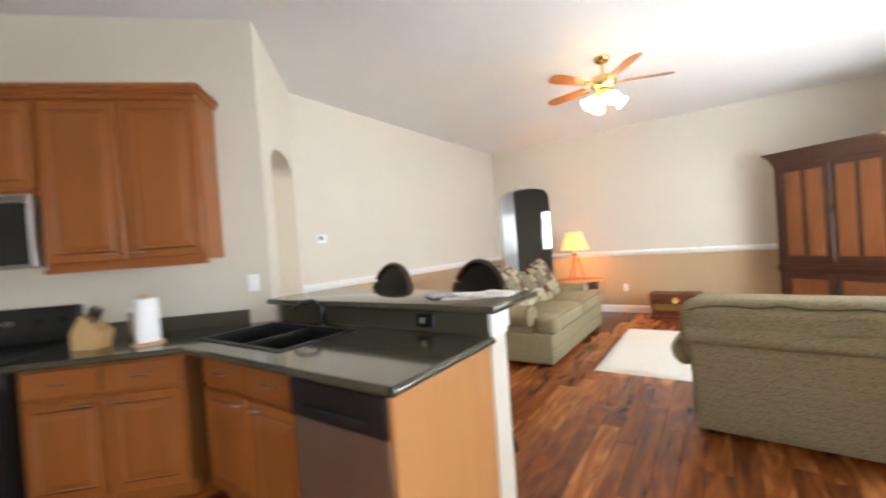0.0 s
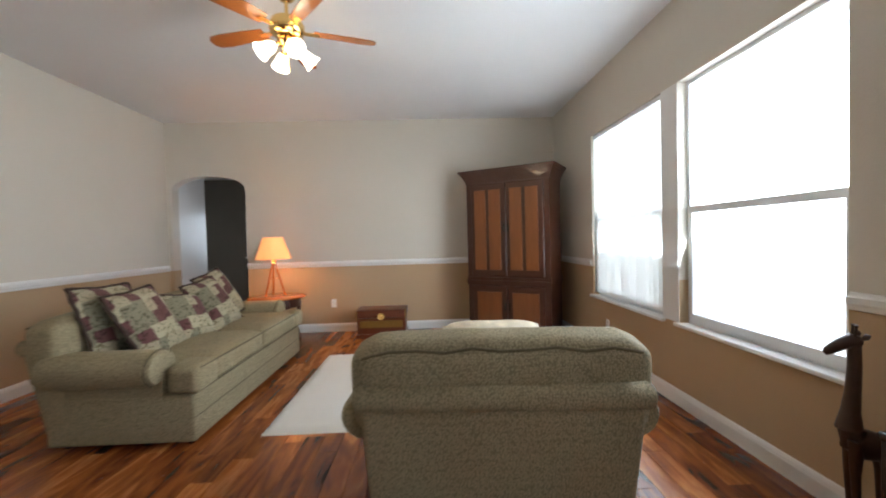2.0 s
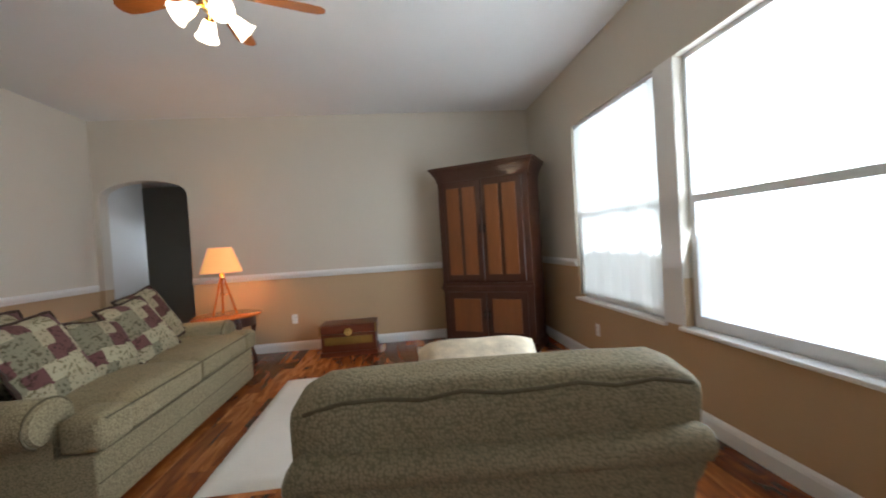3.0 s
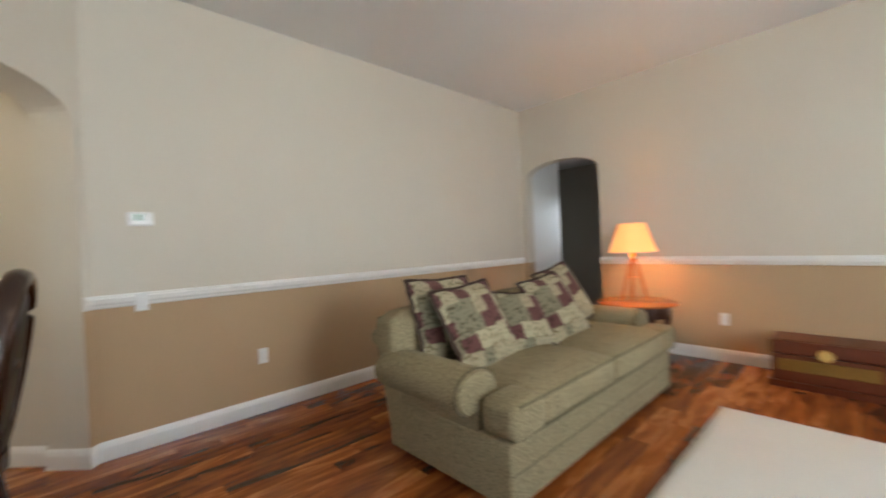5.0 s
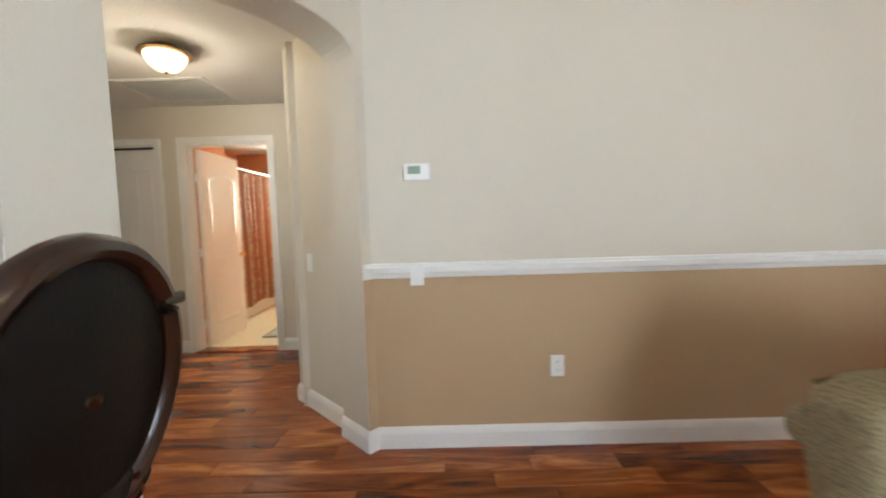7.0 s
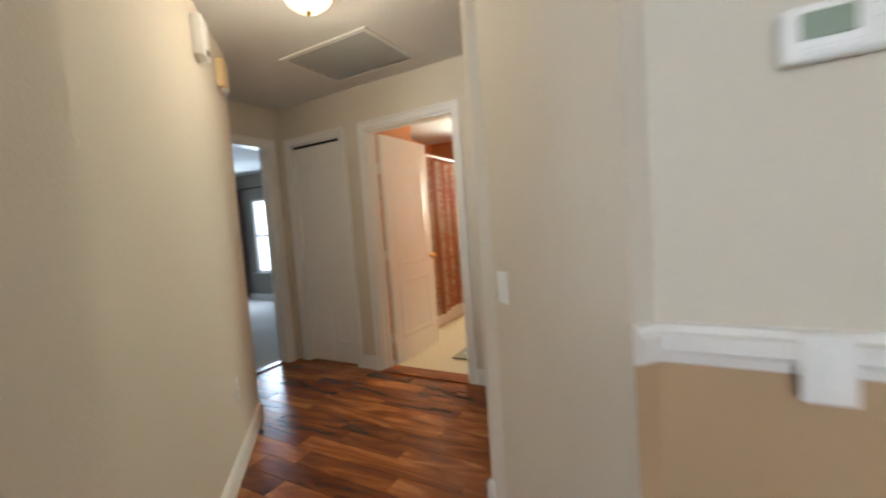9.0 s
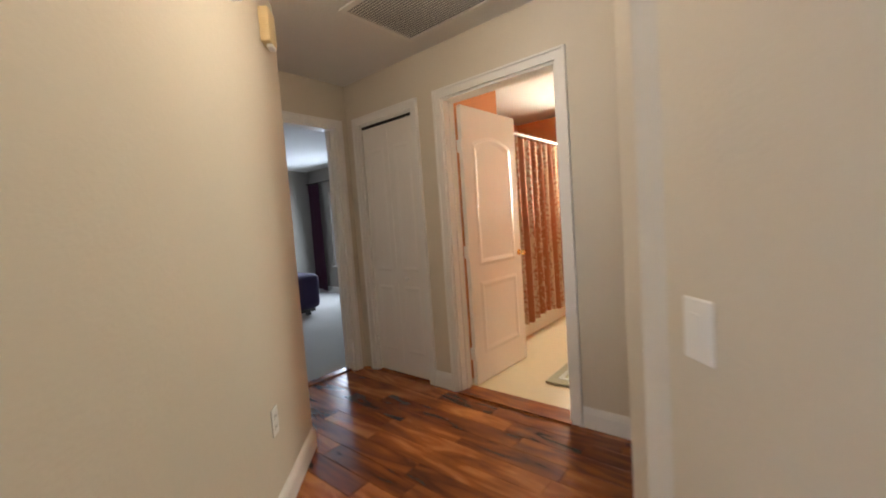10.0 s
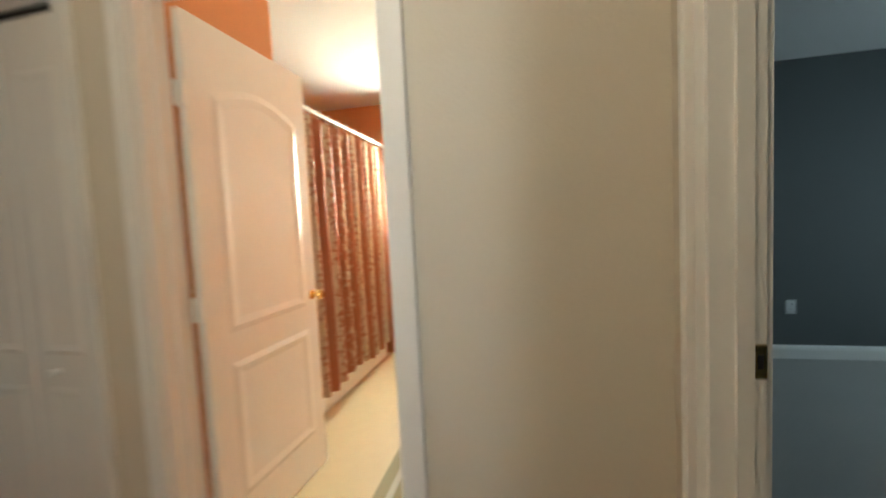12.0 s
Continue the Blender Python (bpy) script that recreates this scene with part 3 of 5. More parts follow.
def strip(name, p0, p1, outline, material, label="", e0=0.0, e1=0.0):
    """A moulding along a wall; outline: (out from the wall, height). The room lies on the left of the way; e0 and e1 skew its ends."""
    d = Vector((p1[0] - p0[0], p1[1] - p0[1]))
    bm = bmesh.new()
    a = [bm.verts.new((e0 * o, o, z)) for o, z in outline]
    b = [bm.verts.new((d.length + e1 * o, o, z)) for o, z in outline]
    n = len(outline)
    bm.faces.new(a)
    bm.faces.new(b[::-1])
    for i in range(n):
        bm.faces.new((a[i], b[i], b[(i + 1) % n], a[(i + 1) % n]))
    M = Matrix.Translation((p0[0], p0[1], 0)) @ Matrix.Rotation(math.atan2(d.y, d.x), 4, "Z")
    return structure(part(name, bm, material, m=M), label)


BASE = [(0, 0.001), (0.018, 0.001), (0.018, 0.085), (0.013, 0.105), (0.006, 0.118), (0, 0.122)]
RAIL = [(0, 0.962), (0.012, 0.967), (0.016, 0.984), (0.026, 0.996), (0.028, 1.024), (0.016, 1.030), (0.012, 1.042), (0, 1.046)]
T8 = math.tan(radians(22.5))
AJ0, AJ1 = 0.06, 1.06


def on_arch(u, v):
    """A place on the arch wall: u along it from the thermostat wall, v out into the living room."""
    return (P0[0] + R2 * u + R2 * v, P0[1] - R2 * u + R2 * v)


for nm, a, b, e0, e1 in (
        ("baseboard_window", (WX, -2.6), (WX, FY), 0, -1), ("baseboard_far", (WX, FY), (-2.53, FY), 1, 0),
        ("baseboard_thermostat", (TX, FY), P0, 1, T8), ("baseboard_arch_front", P0, on_arch(AJ0, 0), -T8, 1),
        ("baseboard_arch_jamb", on_arch(AJ0, 0), on_arch(AJ0, -0.27), -1, 0),
        ("baseboard_switch", (-3.83, 2.42), (-4.314, 1.936), 0, 1),
        
        ("baseboard_bath_right", (-5.5, 2.0), (-5.5, 1.345), 1, 0), ("baseboard_bath_mid", (-5.5, 0.367), (-5.5, 0.203), 0, 0),
        ("baseboard_hall_return", (-4.46, -0.65), (-4.46, 0.135), 1, 0),
        ("baseboard_hall_left", (-4.46, 0.137), (-3.01, 1.587), -T8, 0),
        ("baseboard_arch_other", on_arch(AJ1, -0.27), on_arch(AJ1, 0), 0, 1),
        ("baseboard_arch_kitchen", on_arch(AJ1, 0), K, -1, 0),
        ("baseboard_study_far", (-8.30, 5.6), (-8.30, 2.06), 0, 0), ("baseboard_bath_far", (-8.2, 1.88), (-8.2, 0.3), 0, 0),
        ("baseboard_bedroom_far", (-7.9, -5.2), (-3.2, -5.2), 0, 0), ("baseboard_bedroom_window", (-7.9, -0.78), (-7.9, -5.2), 0, 0)):
    strip(nm, a, b, BASE, M_TRIM, "white moulded baseboard", e0, e1)
for nm, a, b, e0, e1 in (
        ("trim_chair_rail_window_near", (WX, -2.6), (WX, 3.04), 0, 0), ("trim_chair_rail_window_far", (WX, 5.87), (WX, FY), 0, -1),
        ("trim_chair_rail_far", (WX, FY), (-2.53, FY), 1, 0), ("trim_chair_rail_thermostat", (TX, FY), P0, 1, T8),
        ("trim_chair_rail_arch", P0, on_arch(AJ0, 0), -T8, 0)):
    strip(nm, a, b, RAIL, M_TRIM, "white moulded chair rail", e0, e1)
structure(part("trim_wainscot_corner", boxes((0.0, 0.058, 0.0, 0.002, 0.0, 0.96)), M_TWOTONE, m=pose(*P0, 0, 0, 0, -45)), "tan paint under the rail")


def casing(name, p0, p1, a, b, head, thick, w=0.062):
    """White door casing and lining round an opening from a to b along the way p0 to p1; the room lies on its left."""
    d = Vector((p1[0] - p0[0], p1[1] - p0[1]))
    bm = bmesh.new()
    for y0, y1 in ((0, 0.018), (-thick - 0.018, -thick)):
        box(bm, a - w, a, y0, y1, 0.001, head + w)
        box(bm, b, b + w, y0, y1, 0.001, head + w)
        box(bm, a, b, y0, y1, head, head + w)
    box(bm, a - w, a - w + 0.014, 0.018, 0.026, 0.001, head + w)
    box(bm, b + w - 0.014, b + w, 0.018, 0.026, 0.001, head + w)
    box(bm, a - w + 0.014, b + w - 0.014, 0.018, 0.026, head + w - 0.014, head + w)
    box(bm, a, a + 0.016, -thick, 0, 0.001, head)
    box(bm, b - 0.016, b, -thick, 0, 0.001, head)
    box(bm, a + 0.016, b - 0.016, -thick, 0, head - 0.016, head)
    for s in ((a + 0.016, a + 0.027), (b - 0.027, b - 0.016)):
        box(bm, *s, -thick * 0.75, -thick * 0.45, 0.001, head - 0.016)
    M = Matrix.Translation((p0[0], p0[1], 0)) @ Matrix.Rotation(math.atan2(d.y, d.x), 4, "Z")
    return structure(part(name, bm, M_TRIM, m=M), "white painted door casing")


casing("door_frame_study", (-4.20, 2.0), (-5.5, 2.0), 0.35, 1.12, 2.12, 0.10)
casing("door_frame_bath", (-5.5, 2.0), (-5.5, -0.65), 0.72, 1.57, 2.12, 0.12)
casing("door_frame_closet", (-5.5, 2.0), (-5.5, -0.65), 1.86, 2.49, 2.12, 0.12)
casing("door_frame_bedroom", (-5.5, -0.65), (-4.6, -0.65), 0.13, 0.93, 2.12, 0.12)
sp = thing("strike_plate", pose(-5.3035, 2.087, 0.995, 0, 0, 0), "brass strike plate on the white door lining", "strike plate")
part("plate", rbox(0, 0.003, -0.0125, 0.0125, -0.034, 0.034, 0.001, 1), M_BRASS, sp)
part("slot", boxes((0.003, 0.0042, -0.004, 0.006, -0.014, 0.014)), M_DARKHOLE, sp)
structure(part("trim_threshold_bath", boxes((-5.62, -5.46, 0.43, 1.28, -0.001, 0.012)), M_PLANKS), "wood threshold")
structure(part("trim_threshold_bedroom", boxes((-5.37, -4.57, -0.77, -0.69, -0.001, 0.014)), M_PLANKS), "wood threshold")


def panel_door(name, m, w, h, t, label, panels, knob_x=None, arch=0.0):
    """A moulded white door in the xz plane, hinged at x = 0."""
    ob = thing(name, m, label, "door")
    leaf = rbox(0, w, -t / 2, t / 2, 0.008, h, 0.003, 1)
    body = part("leaf", leaf, M_DOOR, ob)
    for (x0, x1, z0, z1, rise) in panels:
        for side in (1, -1):
            bm = bmesh.new()
            n = 12
            top = [(x1 - (x1 - x0) * i / n, z1 + rise * math.sin(math.pi * i / n)) for i in range(n + 1)] if rise else [(x1, z1), (x0, z1)]
            outer = [(x0, z0), (x1, z0)] + top
            cx, cz = (x0 + x1) / 2, (z0 + z1) / 2
            shrink = [(cx + (x - cx) * (1 - 0.05 / (x1 - x0)), cz + (z - cz) * (1 - 0.05 / (z1 - z0))) for x, z in outer]
            s2 = [(cx + (x - cx) * (1 - 0.11 / (x1 - x0)), cz + (z - cz) * (1 - 0.11 / (z1 - z0))) for x, z in outer]
            rings = [[bm.verts.new((x, side * (t / 2 + o), z)) for x, z in pts] for pts, o in ((outer, 0.0005), (shrink, 0.006), (s2, 0.001))]
            k = len(outer)
            for a, b in zip(rings, rings[1:]):
                for i in range(k):
                    bm.faces.new((a[i], a[(i + 1) % k], b[(i + 1) % k], b[i]))
            bm.faces.new(rings[2])
            part("panel", bm, M_DOOR, body)
    return ob, body


bd, bleaf = panel_door("door_bath", pose(-5.64, 0.468, 0, 0, 0, 178.2), 0.73, 2.095, 0.036, "open white moulded two-panel door with arched top panel and brass knob",
                       [(0.11, 0.635, 0.90, 1.83, 0.065), (0.11, 0.635, 0.22, 0.78, 0)])
for z in (0.25, 1.02, 1.8):
    part("hinge", boxes((-0.012, 0.004, -0.02, 0.024, z - 0.045, z + 0.045)), M_TRIM, bd)
for s in (1, -1):
    part("door_knob", lathe([(0.026, 0), (0.026, 0.006), (0.009, 0.01), (0.009, 0.03), (0.022, 0.036), (0.027, 0.05), (0.02, 0.063), (0.0, 0.067)], 16), M_BRASS, bd, "brass knob", True, pose(0.685, s * 0.018, 0.95, -90 * s))
cl = thing("door_closet", pose(-5.535, -0.472, 0, 0, 0, 90), "closed white bifold closet door with moulded panels", "door")
for i in (0, 1):
    lf = part("leaf", rbox(0.001 + 0.298 * i, 0.297 + 0.298 * i, -0.016, 0.016, 0.012, 2.082, 0.003, 1), M_DOOR, cl)
    for z0, z1 in ((0.20, 0.76), (0.88, 1.90)):
        bm = bmesh.new()
        x0, x1 = 0.06 + 0.303 * i, 0.25 + 0.303 * i
        rings = [[bm.verts.new((x, -0.016 - o, z)) for x, z in ((x0 + g, z0 + g), (x1 - g, z0 + g), (x1 - g, z1 - g), (x0 + g, z1 - g))] for g, o in ((0, 0.0005), (0.018, 0.007), (0.04, 0.002))]
        for a, b in zip(rings, rings[1:]):
            for k in range(4):
                bm.faces.new((a[k], a[(k + 1) % 4], b[(k + 1) % 4], b[k]))
        bm.faces.new(rings[2])
        part("panel", bm, M_DOOR, lf)
part("knob", lathe([(0.012, 0), (0.008, 0.012), (0.017, 0.022), (0.012, 0.03), (0, 0.032)], 14), M_PLASTIC, cl, "small white knob", True, pose(0.42, -0.017, 0.82, 90))
part("track", boxes((0, 0.595, -0.022, 0.018, 2.083, 2.103)), M_DARKHOLE, cl, "dark bifold track")

# ---------------------------------------------------------------- windows


def slatted(name, ob, w, z0, z1, depth, material, step=0.045):
    """Horizontal blind slats across x."""
    n = int((z1 - z0) / step)
    first = part(name, boxes((-w / 2, w / 2, -depth / 2, depth / 2, -0.0015, 0.0015)), material, ob, m=pose(0, 0, z0, 24))
    for i in range(1, n):
        again(first, pose(0, 0, z0 + i * step, 24))


def big_window(name, y0, y1, z0, z1):
    """A tall single-hung window in the east wall; its parts lie in world places."""
    ob = thing(name, pose(0, 0, 0), "white vinyl single-hung window with bright daylight behind", "window", "living room windows")
    ob["kind"] = "structure"
    x0, x1 = WX + 0.07, WX + 0.225
    f = 0.03
    part("window_frame", boxes((x0, x1, y0, y0 + f, z0, z1), (x0, x1, y1 - f, y1, z0, z1), (x0, x1, y0 + f, y1 - f, z0, z0 + f), (x0, x1, y0 + f, y1 - f, z1 - f, z1)), M_VINYLFRAME, ob)
    zm = 1.50
    part("meeting_rail", boxes((x0 - 0.012, x0 + 0.04, y0 + f, y1 - f, zm - 0.025, zm + 0.025)), M_VINYLFRAME, ob)
    part("lower_sash", boxes((x0 - 0.012, x0 + 0.02, y0 + f, y0 + f + 0.035, z0 + f, zm - 0.025), (x0 - 0.012, x0 + 0.02, y1 - f - 0.035, y1 - f, z0 + f, zm - 0.025), (x0 - 0.012, x0 + 0.02, y0 + f + 0.035, y1 - f - 0.035, z0 + f, z0 + f + 0.05)), M_VINYLFRAME, ob)
    for a, b in ((z0 + f + 0.05, zm - 0.025), (zm + 0.025, z1 - f)):
        g = part("pane", boxes((x0 + 0.024, x0 + 0.028, y0 + f, y1 - f, a, b)), M_GLASS, ob)
        g.visible_shadow = False
    return ob


big_window("window_1", 3.05, 4.27, 0.64, 2.46)
big_window("window_2", 4.48, 5.85, 0.64, 2.46)
for i, (a, b) in enumerate(((3.02, 4.30), (4.45, 5.88))):
    structure(part("window_sill_%d" % (i + 1), rbox(WX - 0.035, WX + 0.07, a, b, 0.615, 0.642, 0.006, 2), M_TRIM), "white marble window sill")
structure(part("trim_mullion", boxes((WX - 0.004, WX + 0.12, 4.272, 4.478, 0.642, 2.46)), M_TRIM), "white post between the windows")
vb = thing("vertical_blind", pose(WX + 0.035, 0, 0), "white translucent vertical blind drawn across the window", "blind")
part("head_rail", boxes((-0.02, 0.02, 4.49, 5.84, 2.42, 2.455)), M_VINYLFRAME, vb)
v0 = part("vane", boxes((-0.001, 0.001, -0.043, 0.043, 0.67, 2.42)), M_SHEER, vb, m=pose(0, 4.53, 0, 0, 0, 30))
for i in range(1, 19):
    again(v0, pose(0, 4.53 + 0.071 * i, 0, 0, 0, 24 + 14 * math.sin(i * 1.7)))
# Unseen door, added as a way in for the kitchen's fill light.
sl = thing("sliding_door", pose(WX + 0.1, -1.0, 0), "unseen white framed glass sliding door, added to let light into the kitchen", "sliding door")
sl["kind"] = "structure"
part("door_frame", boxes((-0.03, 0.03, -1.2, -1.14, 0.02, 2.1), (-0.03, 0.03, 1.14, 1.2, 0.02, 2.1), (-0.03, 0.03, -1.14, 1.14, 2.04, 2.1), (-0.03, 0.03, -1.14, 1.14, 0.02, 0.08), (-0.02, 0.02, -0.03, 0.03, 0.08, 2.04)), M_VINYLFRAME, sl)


def small_window(name, m, w, z0, z1, label, blind=True):
    """A window in a far wall: x along the wall, y out of the room."""
    ob = thing(name, m, label, "window")
    ob["kind"] = "structure"
    f = 0.04
    part("window_frame", boxes((-w / 2, -w / 2 + f, 0.03, 0.08, z0, z1), (w / 2 - f, w / 2, 0.03, 0.08, z0, z1), (-w / 2 + f, w / 2 - f, 0.03, 0.08, z0, z0 + f), (-w / 2 + f, w / 2 - f, 0.03, 0.08, z1 - f, z1), (-w / 2 + f, w / 2 - f, 0.04, 0.07, (z0 + z1) / 2 - 0.02, (z0 + z1) / 2 + 0.02)), M_VINYLFRAME, ob)
    part("window_sill", boxes((-w / 2 - 0.03, w / 2 + 0.03, -0.03, 0.03, z0 - 0.02, z0 + 0.004)), M_TRIM, ob)
    if blind:
        slatted("slat", ob, w - 0.02, z0 + 0.03, z1 - 0.02, 0.04, M_BLIND)
    return ob


small_window("window_3", pose(-3.16, 9.6, 0), 0.88, 1.06, 2.02, "small window with white horizontal blinds")
small_window("window_4", pose(-8.2, 0.67, 0, 0, 0, 90), 0.60, 1.24, 2.20, "small bathroom window with white horizontal blinds")
small_window("window_5", pose(-7.9, -3.905, 0, 0, 0, 90), 1.25, 0.55, 2.0, "bedroom window with plum curtains", False)

# ---------------------------------------------------------------- kitchen


def cabinet_front(ob, x0, x1, z0, z1, y, pull, drawer=False, bead=True):
    """A raised-panel door or drawer front facing +y, with a nickel pull under it."""
    nm = "drawer" if drawer else "door"
    fr = 0.03 if drawer else 0.055
    d = part(nm, rbox(x0, x1, y, y + 0.02, z0, z1, 0.004, 1), M_MAPLE, ob)
    if not drawer:
        bm = bmesh.new()
        rings = [[bm.verts.new((x, y + 0.02 + o, z)) for x, z in ((x0 + fr + g, z0 + fr + g), (x1 - fr - g, z0 + fr + g), (x1 - fr - g, z1 - fr - g), (x0 + fr + g, z1 - fr - g))] for g, o in ((0, 0.0006), (0.008, 0.006), (0.014, 0.002), (0.045, 0.008))]
        for a, b in zip(rings, rings[1:]):
            for k in range(4):
                bm.faces.new((a[k], a[(k + 1) % 4], b[(k + 1) % 4], b[k]))
        bm.faces.new(rings[-1])
        part("panel", bm, M_MAPLE_IN, d)
        # Flat dark strips colour in the shade along the panel's top and bottom.
        for za in (z0 + fr - 0.006, z1 - fr):
            part("groove", boxes((x0 + fr - 0.006, x1 - fr + 0.006, y + 0.0195, y + 0.0207, za, za + 0.006)), M_WALNUT, d)
    px, pz = pull
    h = tube([(px - 0.05, y + 0.018, pz), (px - 0.045, y + 0.042, pz), (px, y + 0.048, pz), (px + 0.045, y + 0.042, pz), (px + 0.05, y + 0.018, pz)], 0.0055, 8)
    part("handle", h, M_NICKEL, d, "satin nickel bow handle", True)


def base_cabinet(m, w, n, label, depth=0.58, top=0.868):
    ob = thing("base_cabinet", m, label, "cabinet", "kitchen base cabinets")
    part("body", boxes((0, w, 0.0, depth - 0.02, 0.10, top), (0, w, 0.0, depth - 0.09, 0.002, 0.10), (0, w, depth - 0.04, depth - 0.021, top, 0.868)) if top < 0.868 else boxes((0, w, 0.0, depth - 0.02, 0.10, top), (0, w, 0.0, depth - 0.09, 0.002, 0.10)), M_MAPLE, ob)
    u = w / n
    for i in range(n):
        a, b = i * u + 0.012, (i + 1) * u - 0.012
        cabinet_front(ob, a, b, 0.70, 0.845, depth - 0.02, ((a + b) / 2, 0.775), True)
        px = b - 0.075 if i % 2 == 0 else a + 0.075
        cabinet_front(ob, a, b, 0.125, 0.675, depth - 0.02, (px, 0.64))
    return ob


def upper_cabinet(m, w, n, z0, z1, label, depth=0.31):
    ob = thing("wall_cabinet", m, label, "cabinet", "kitchen wall cabinets")
    part("body", boxes((0, w, 0.002, depth - 0.02, z0, z1)), M_MAPLE, ob)
    u = w / n
    for i in range(n):
        a, b = i * u + 0.014, (i + 1) * u - 0.014
        px = b - 0.065 if i % 2 == 0 else a + 0.065
        cabinet_front(ob, a, b, z0 + 0.03, z1 - 0.05, depth - 0.02, (px, z0 + 0.065))
    cr = bmesh.new()
    for o, za, zb in ((0.0, z1 - 0.03, z1), (0.018, z1, z1 + 0.022), (0.036, z1 + 0.022, z1 + 0.05)):
        box(cr, -o if m is UPPER else 0, w + (0 if m is UPPER else 0), 0.002, depth + 0.004 + o, za, zb)
    part("crown", cr, M_MAPLE, ob, "stepped crown moulding")
    part("light_rail", boxes((0, w, depth - 0.03, depth + 0.004, z0 - 0.03, z0)), M_MAPLE, ob)
    return ob


# KM: x runs along the kitchen wall away from the archway, y comes out of the wall
UPPER = KM @ pose(0.30, 0, 0)
upper_cabinet(UPPER, 0.90, 2, 1.40, 2.46, "honey maple wall cabinet with two raised-panel doors")
upper_cabinet(KM @ pose(1.205, 0, 0), 0.77, 2, 1.86, 2.46, "short honey maple wall cabinet over the microwave")
base_cabinet(KM @ pose(0.38, 0, 0), 0.815, 2, "honey maple base cabinet with drawers and panel doors")
KP = pose(-1.535, 1.62, 0, 0, 0, 180)
base_cabinet(KP, 0.90, 2, "honey maple sink cabinet with false drawers and doors", top=0.68)

mw = thing("microwave_oven", KM @ pose(1.205, 0, 0), "stainless over-range microwave with a black glass door", "microwave")
part("body", rbox(0.003, 0.765, 0.002, 0.37, 1.42, 1.855, 0.006, 1), M_STEEL, mw)
dr = part("door", rbox(0.19, 0.75, 0.371, 0.39, 1.44, 1.80, 0.004, 1), M_STEEL, mw)
part("window_glass", rbox(0.26, 0.70, 0.3905, 0.394, 1.49, 1.75, 0.003, 1), M_BLACK, dr)
part("control_panel", rbox(0.012, 0.18, 0.371, 0.39, 1.44, 1.80, 0.004, 1), M_BLACK, mw)
part("vent_grille", boxes(*[(0.02, 0.75, 0.371, 0.376, 1.812 + 0.011 * i, 1.817 + 0.011 * i) for i in range(3)]), M_BLACK, mw)
rg = thing("range", KM @ pose(1.205, 0, 0), "black electric range with a rear control panel", "stove")
part("body", rbox(0.005, 0.76, 0.005, 0.62, 0.02, 0.905, 0.006, 1), M_BLACK, rg)
part("cooktop", rbox(0.0, 0.765, 0.005, 0.65, 0.906, 0.925, 0.005, 1), M_BLACK, rg)
bg = part("backguard", rbox(0.0, 0.765, 0.004, 0.075, 0.926, 1.16, 0.01, 2), M_BLACK, rg)
for i in range(5):
    part("knob", lathe([(0.02, 0), (0.018, 0.02), (0.0, 0.022)], 12), M_STEEL if i == 2 else M_BLACK, bg, "", True, pose(0.09 + 0.145 * i, 0.0765, 1.07, -90))
part("oven_door", rbox(0.02, 0.745, 0.622, 0.645, 0.18, 0.78, 0.006, 1), M_BLACK, rg)
part("handle", tube([(0.08, 0.645, 0.80), (0.08, 0.685, 0.80), (0.68, 0.685, 0.80), (0.68, 0.645, 0.80)], 0.011, 8), M_STEEL, rg, "", True)

# one continuous worktop with a cut-out for the sink
CT = thing("countertop", pose(0, 0, 0), "dark olive-grey polished countertop with backsplash", "countertop")


def kxy(u, v):
    p = KM @ Vector((u, v, 0))
    return (p.x, p.y)


bmc = bmesh.new()
A0, A1, A2 = kxy(0.02, 0.003), kxy(1.20, 0.003), kxy(1.20, 0.635)
fx = A2[0] + (0.985 - A2[1])
inner = (fx, 0.985)
for pts in ([A1, A2, inner, (-2.60, 1.13), kxy(0.42, 0.003)], [kxy(0.42, 0.003), (-2.60, 1.13), (-2.60, 1.716), A0], [(-2.60, 1.60), (-1.80, 1.60), (-1.80, 1.716), (-2.60, 1.716)], [(-2.60, 1.13), inner, (-1.80, 0.985), (-1.80, 1.13)], [(-1.80, 0.985), (-0.93, 0.985), (-0.93, 1.716), (-1.80, 1.716)]):
    a = [bmc.verts.new((x, y, 0.870)) for x, y in pts]
    b = [bmc.verts.new((x, y, 0.910)) for x, y in pts]
    bmc.faces.new(a[::-1])
    bmc.faces.new(b)
    for i in range(len(pts)):
        bmc.faces.new((a[i], a[(i + 1) % len(pts)], b[(i + 1) % len(pts)], b[i]))
bmesh.ops.remove_doubles(bmc, verts=bmc.verts, dist=1e-4)
part("worktop", bmc, M_COUNTER, CT)
part("edge", tube([(fx, 0.985, 0.89), (-0.94, 0.985, 0.89)], 0.0195, 12), M_COUNTER, CT, "", True)
part("edge", tube([(-0.932, 0.985, 0.89), (-0.932, 1.716, 0.89)], 0.0195, 12), M_COUNTER, CT, "", True)
part("edge", tube([(A2[0], A2[1], 0.89), (fx, 0.985, 0.89)], 0.0195, 12), M_COUNTER, CT, "", True)
part("backsplash", boxes((0.16, 1.20, 0.004, 0.024, 0.911, 1.012)), M_COUNTER, CT, m=KM)
part("backsplash", boxes((-2.66, -0.94, 1.700, 1.717, 0.911, 1.032)), M_COUNTER, CT)

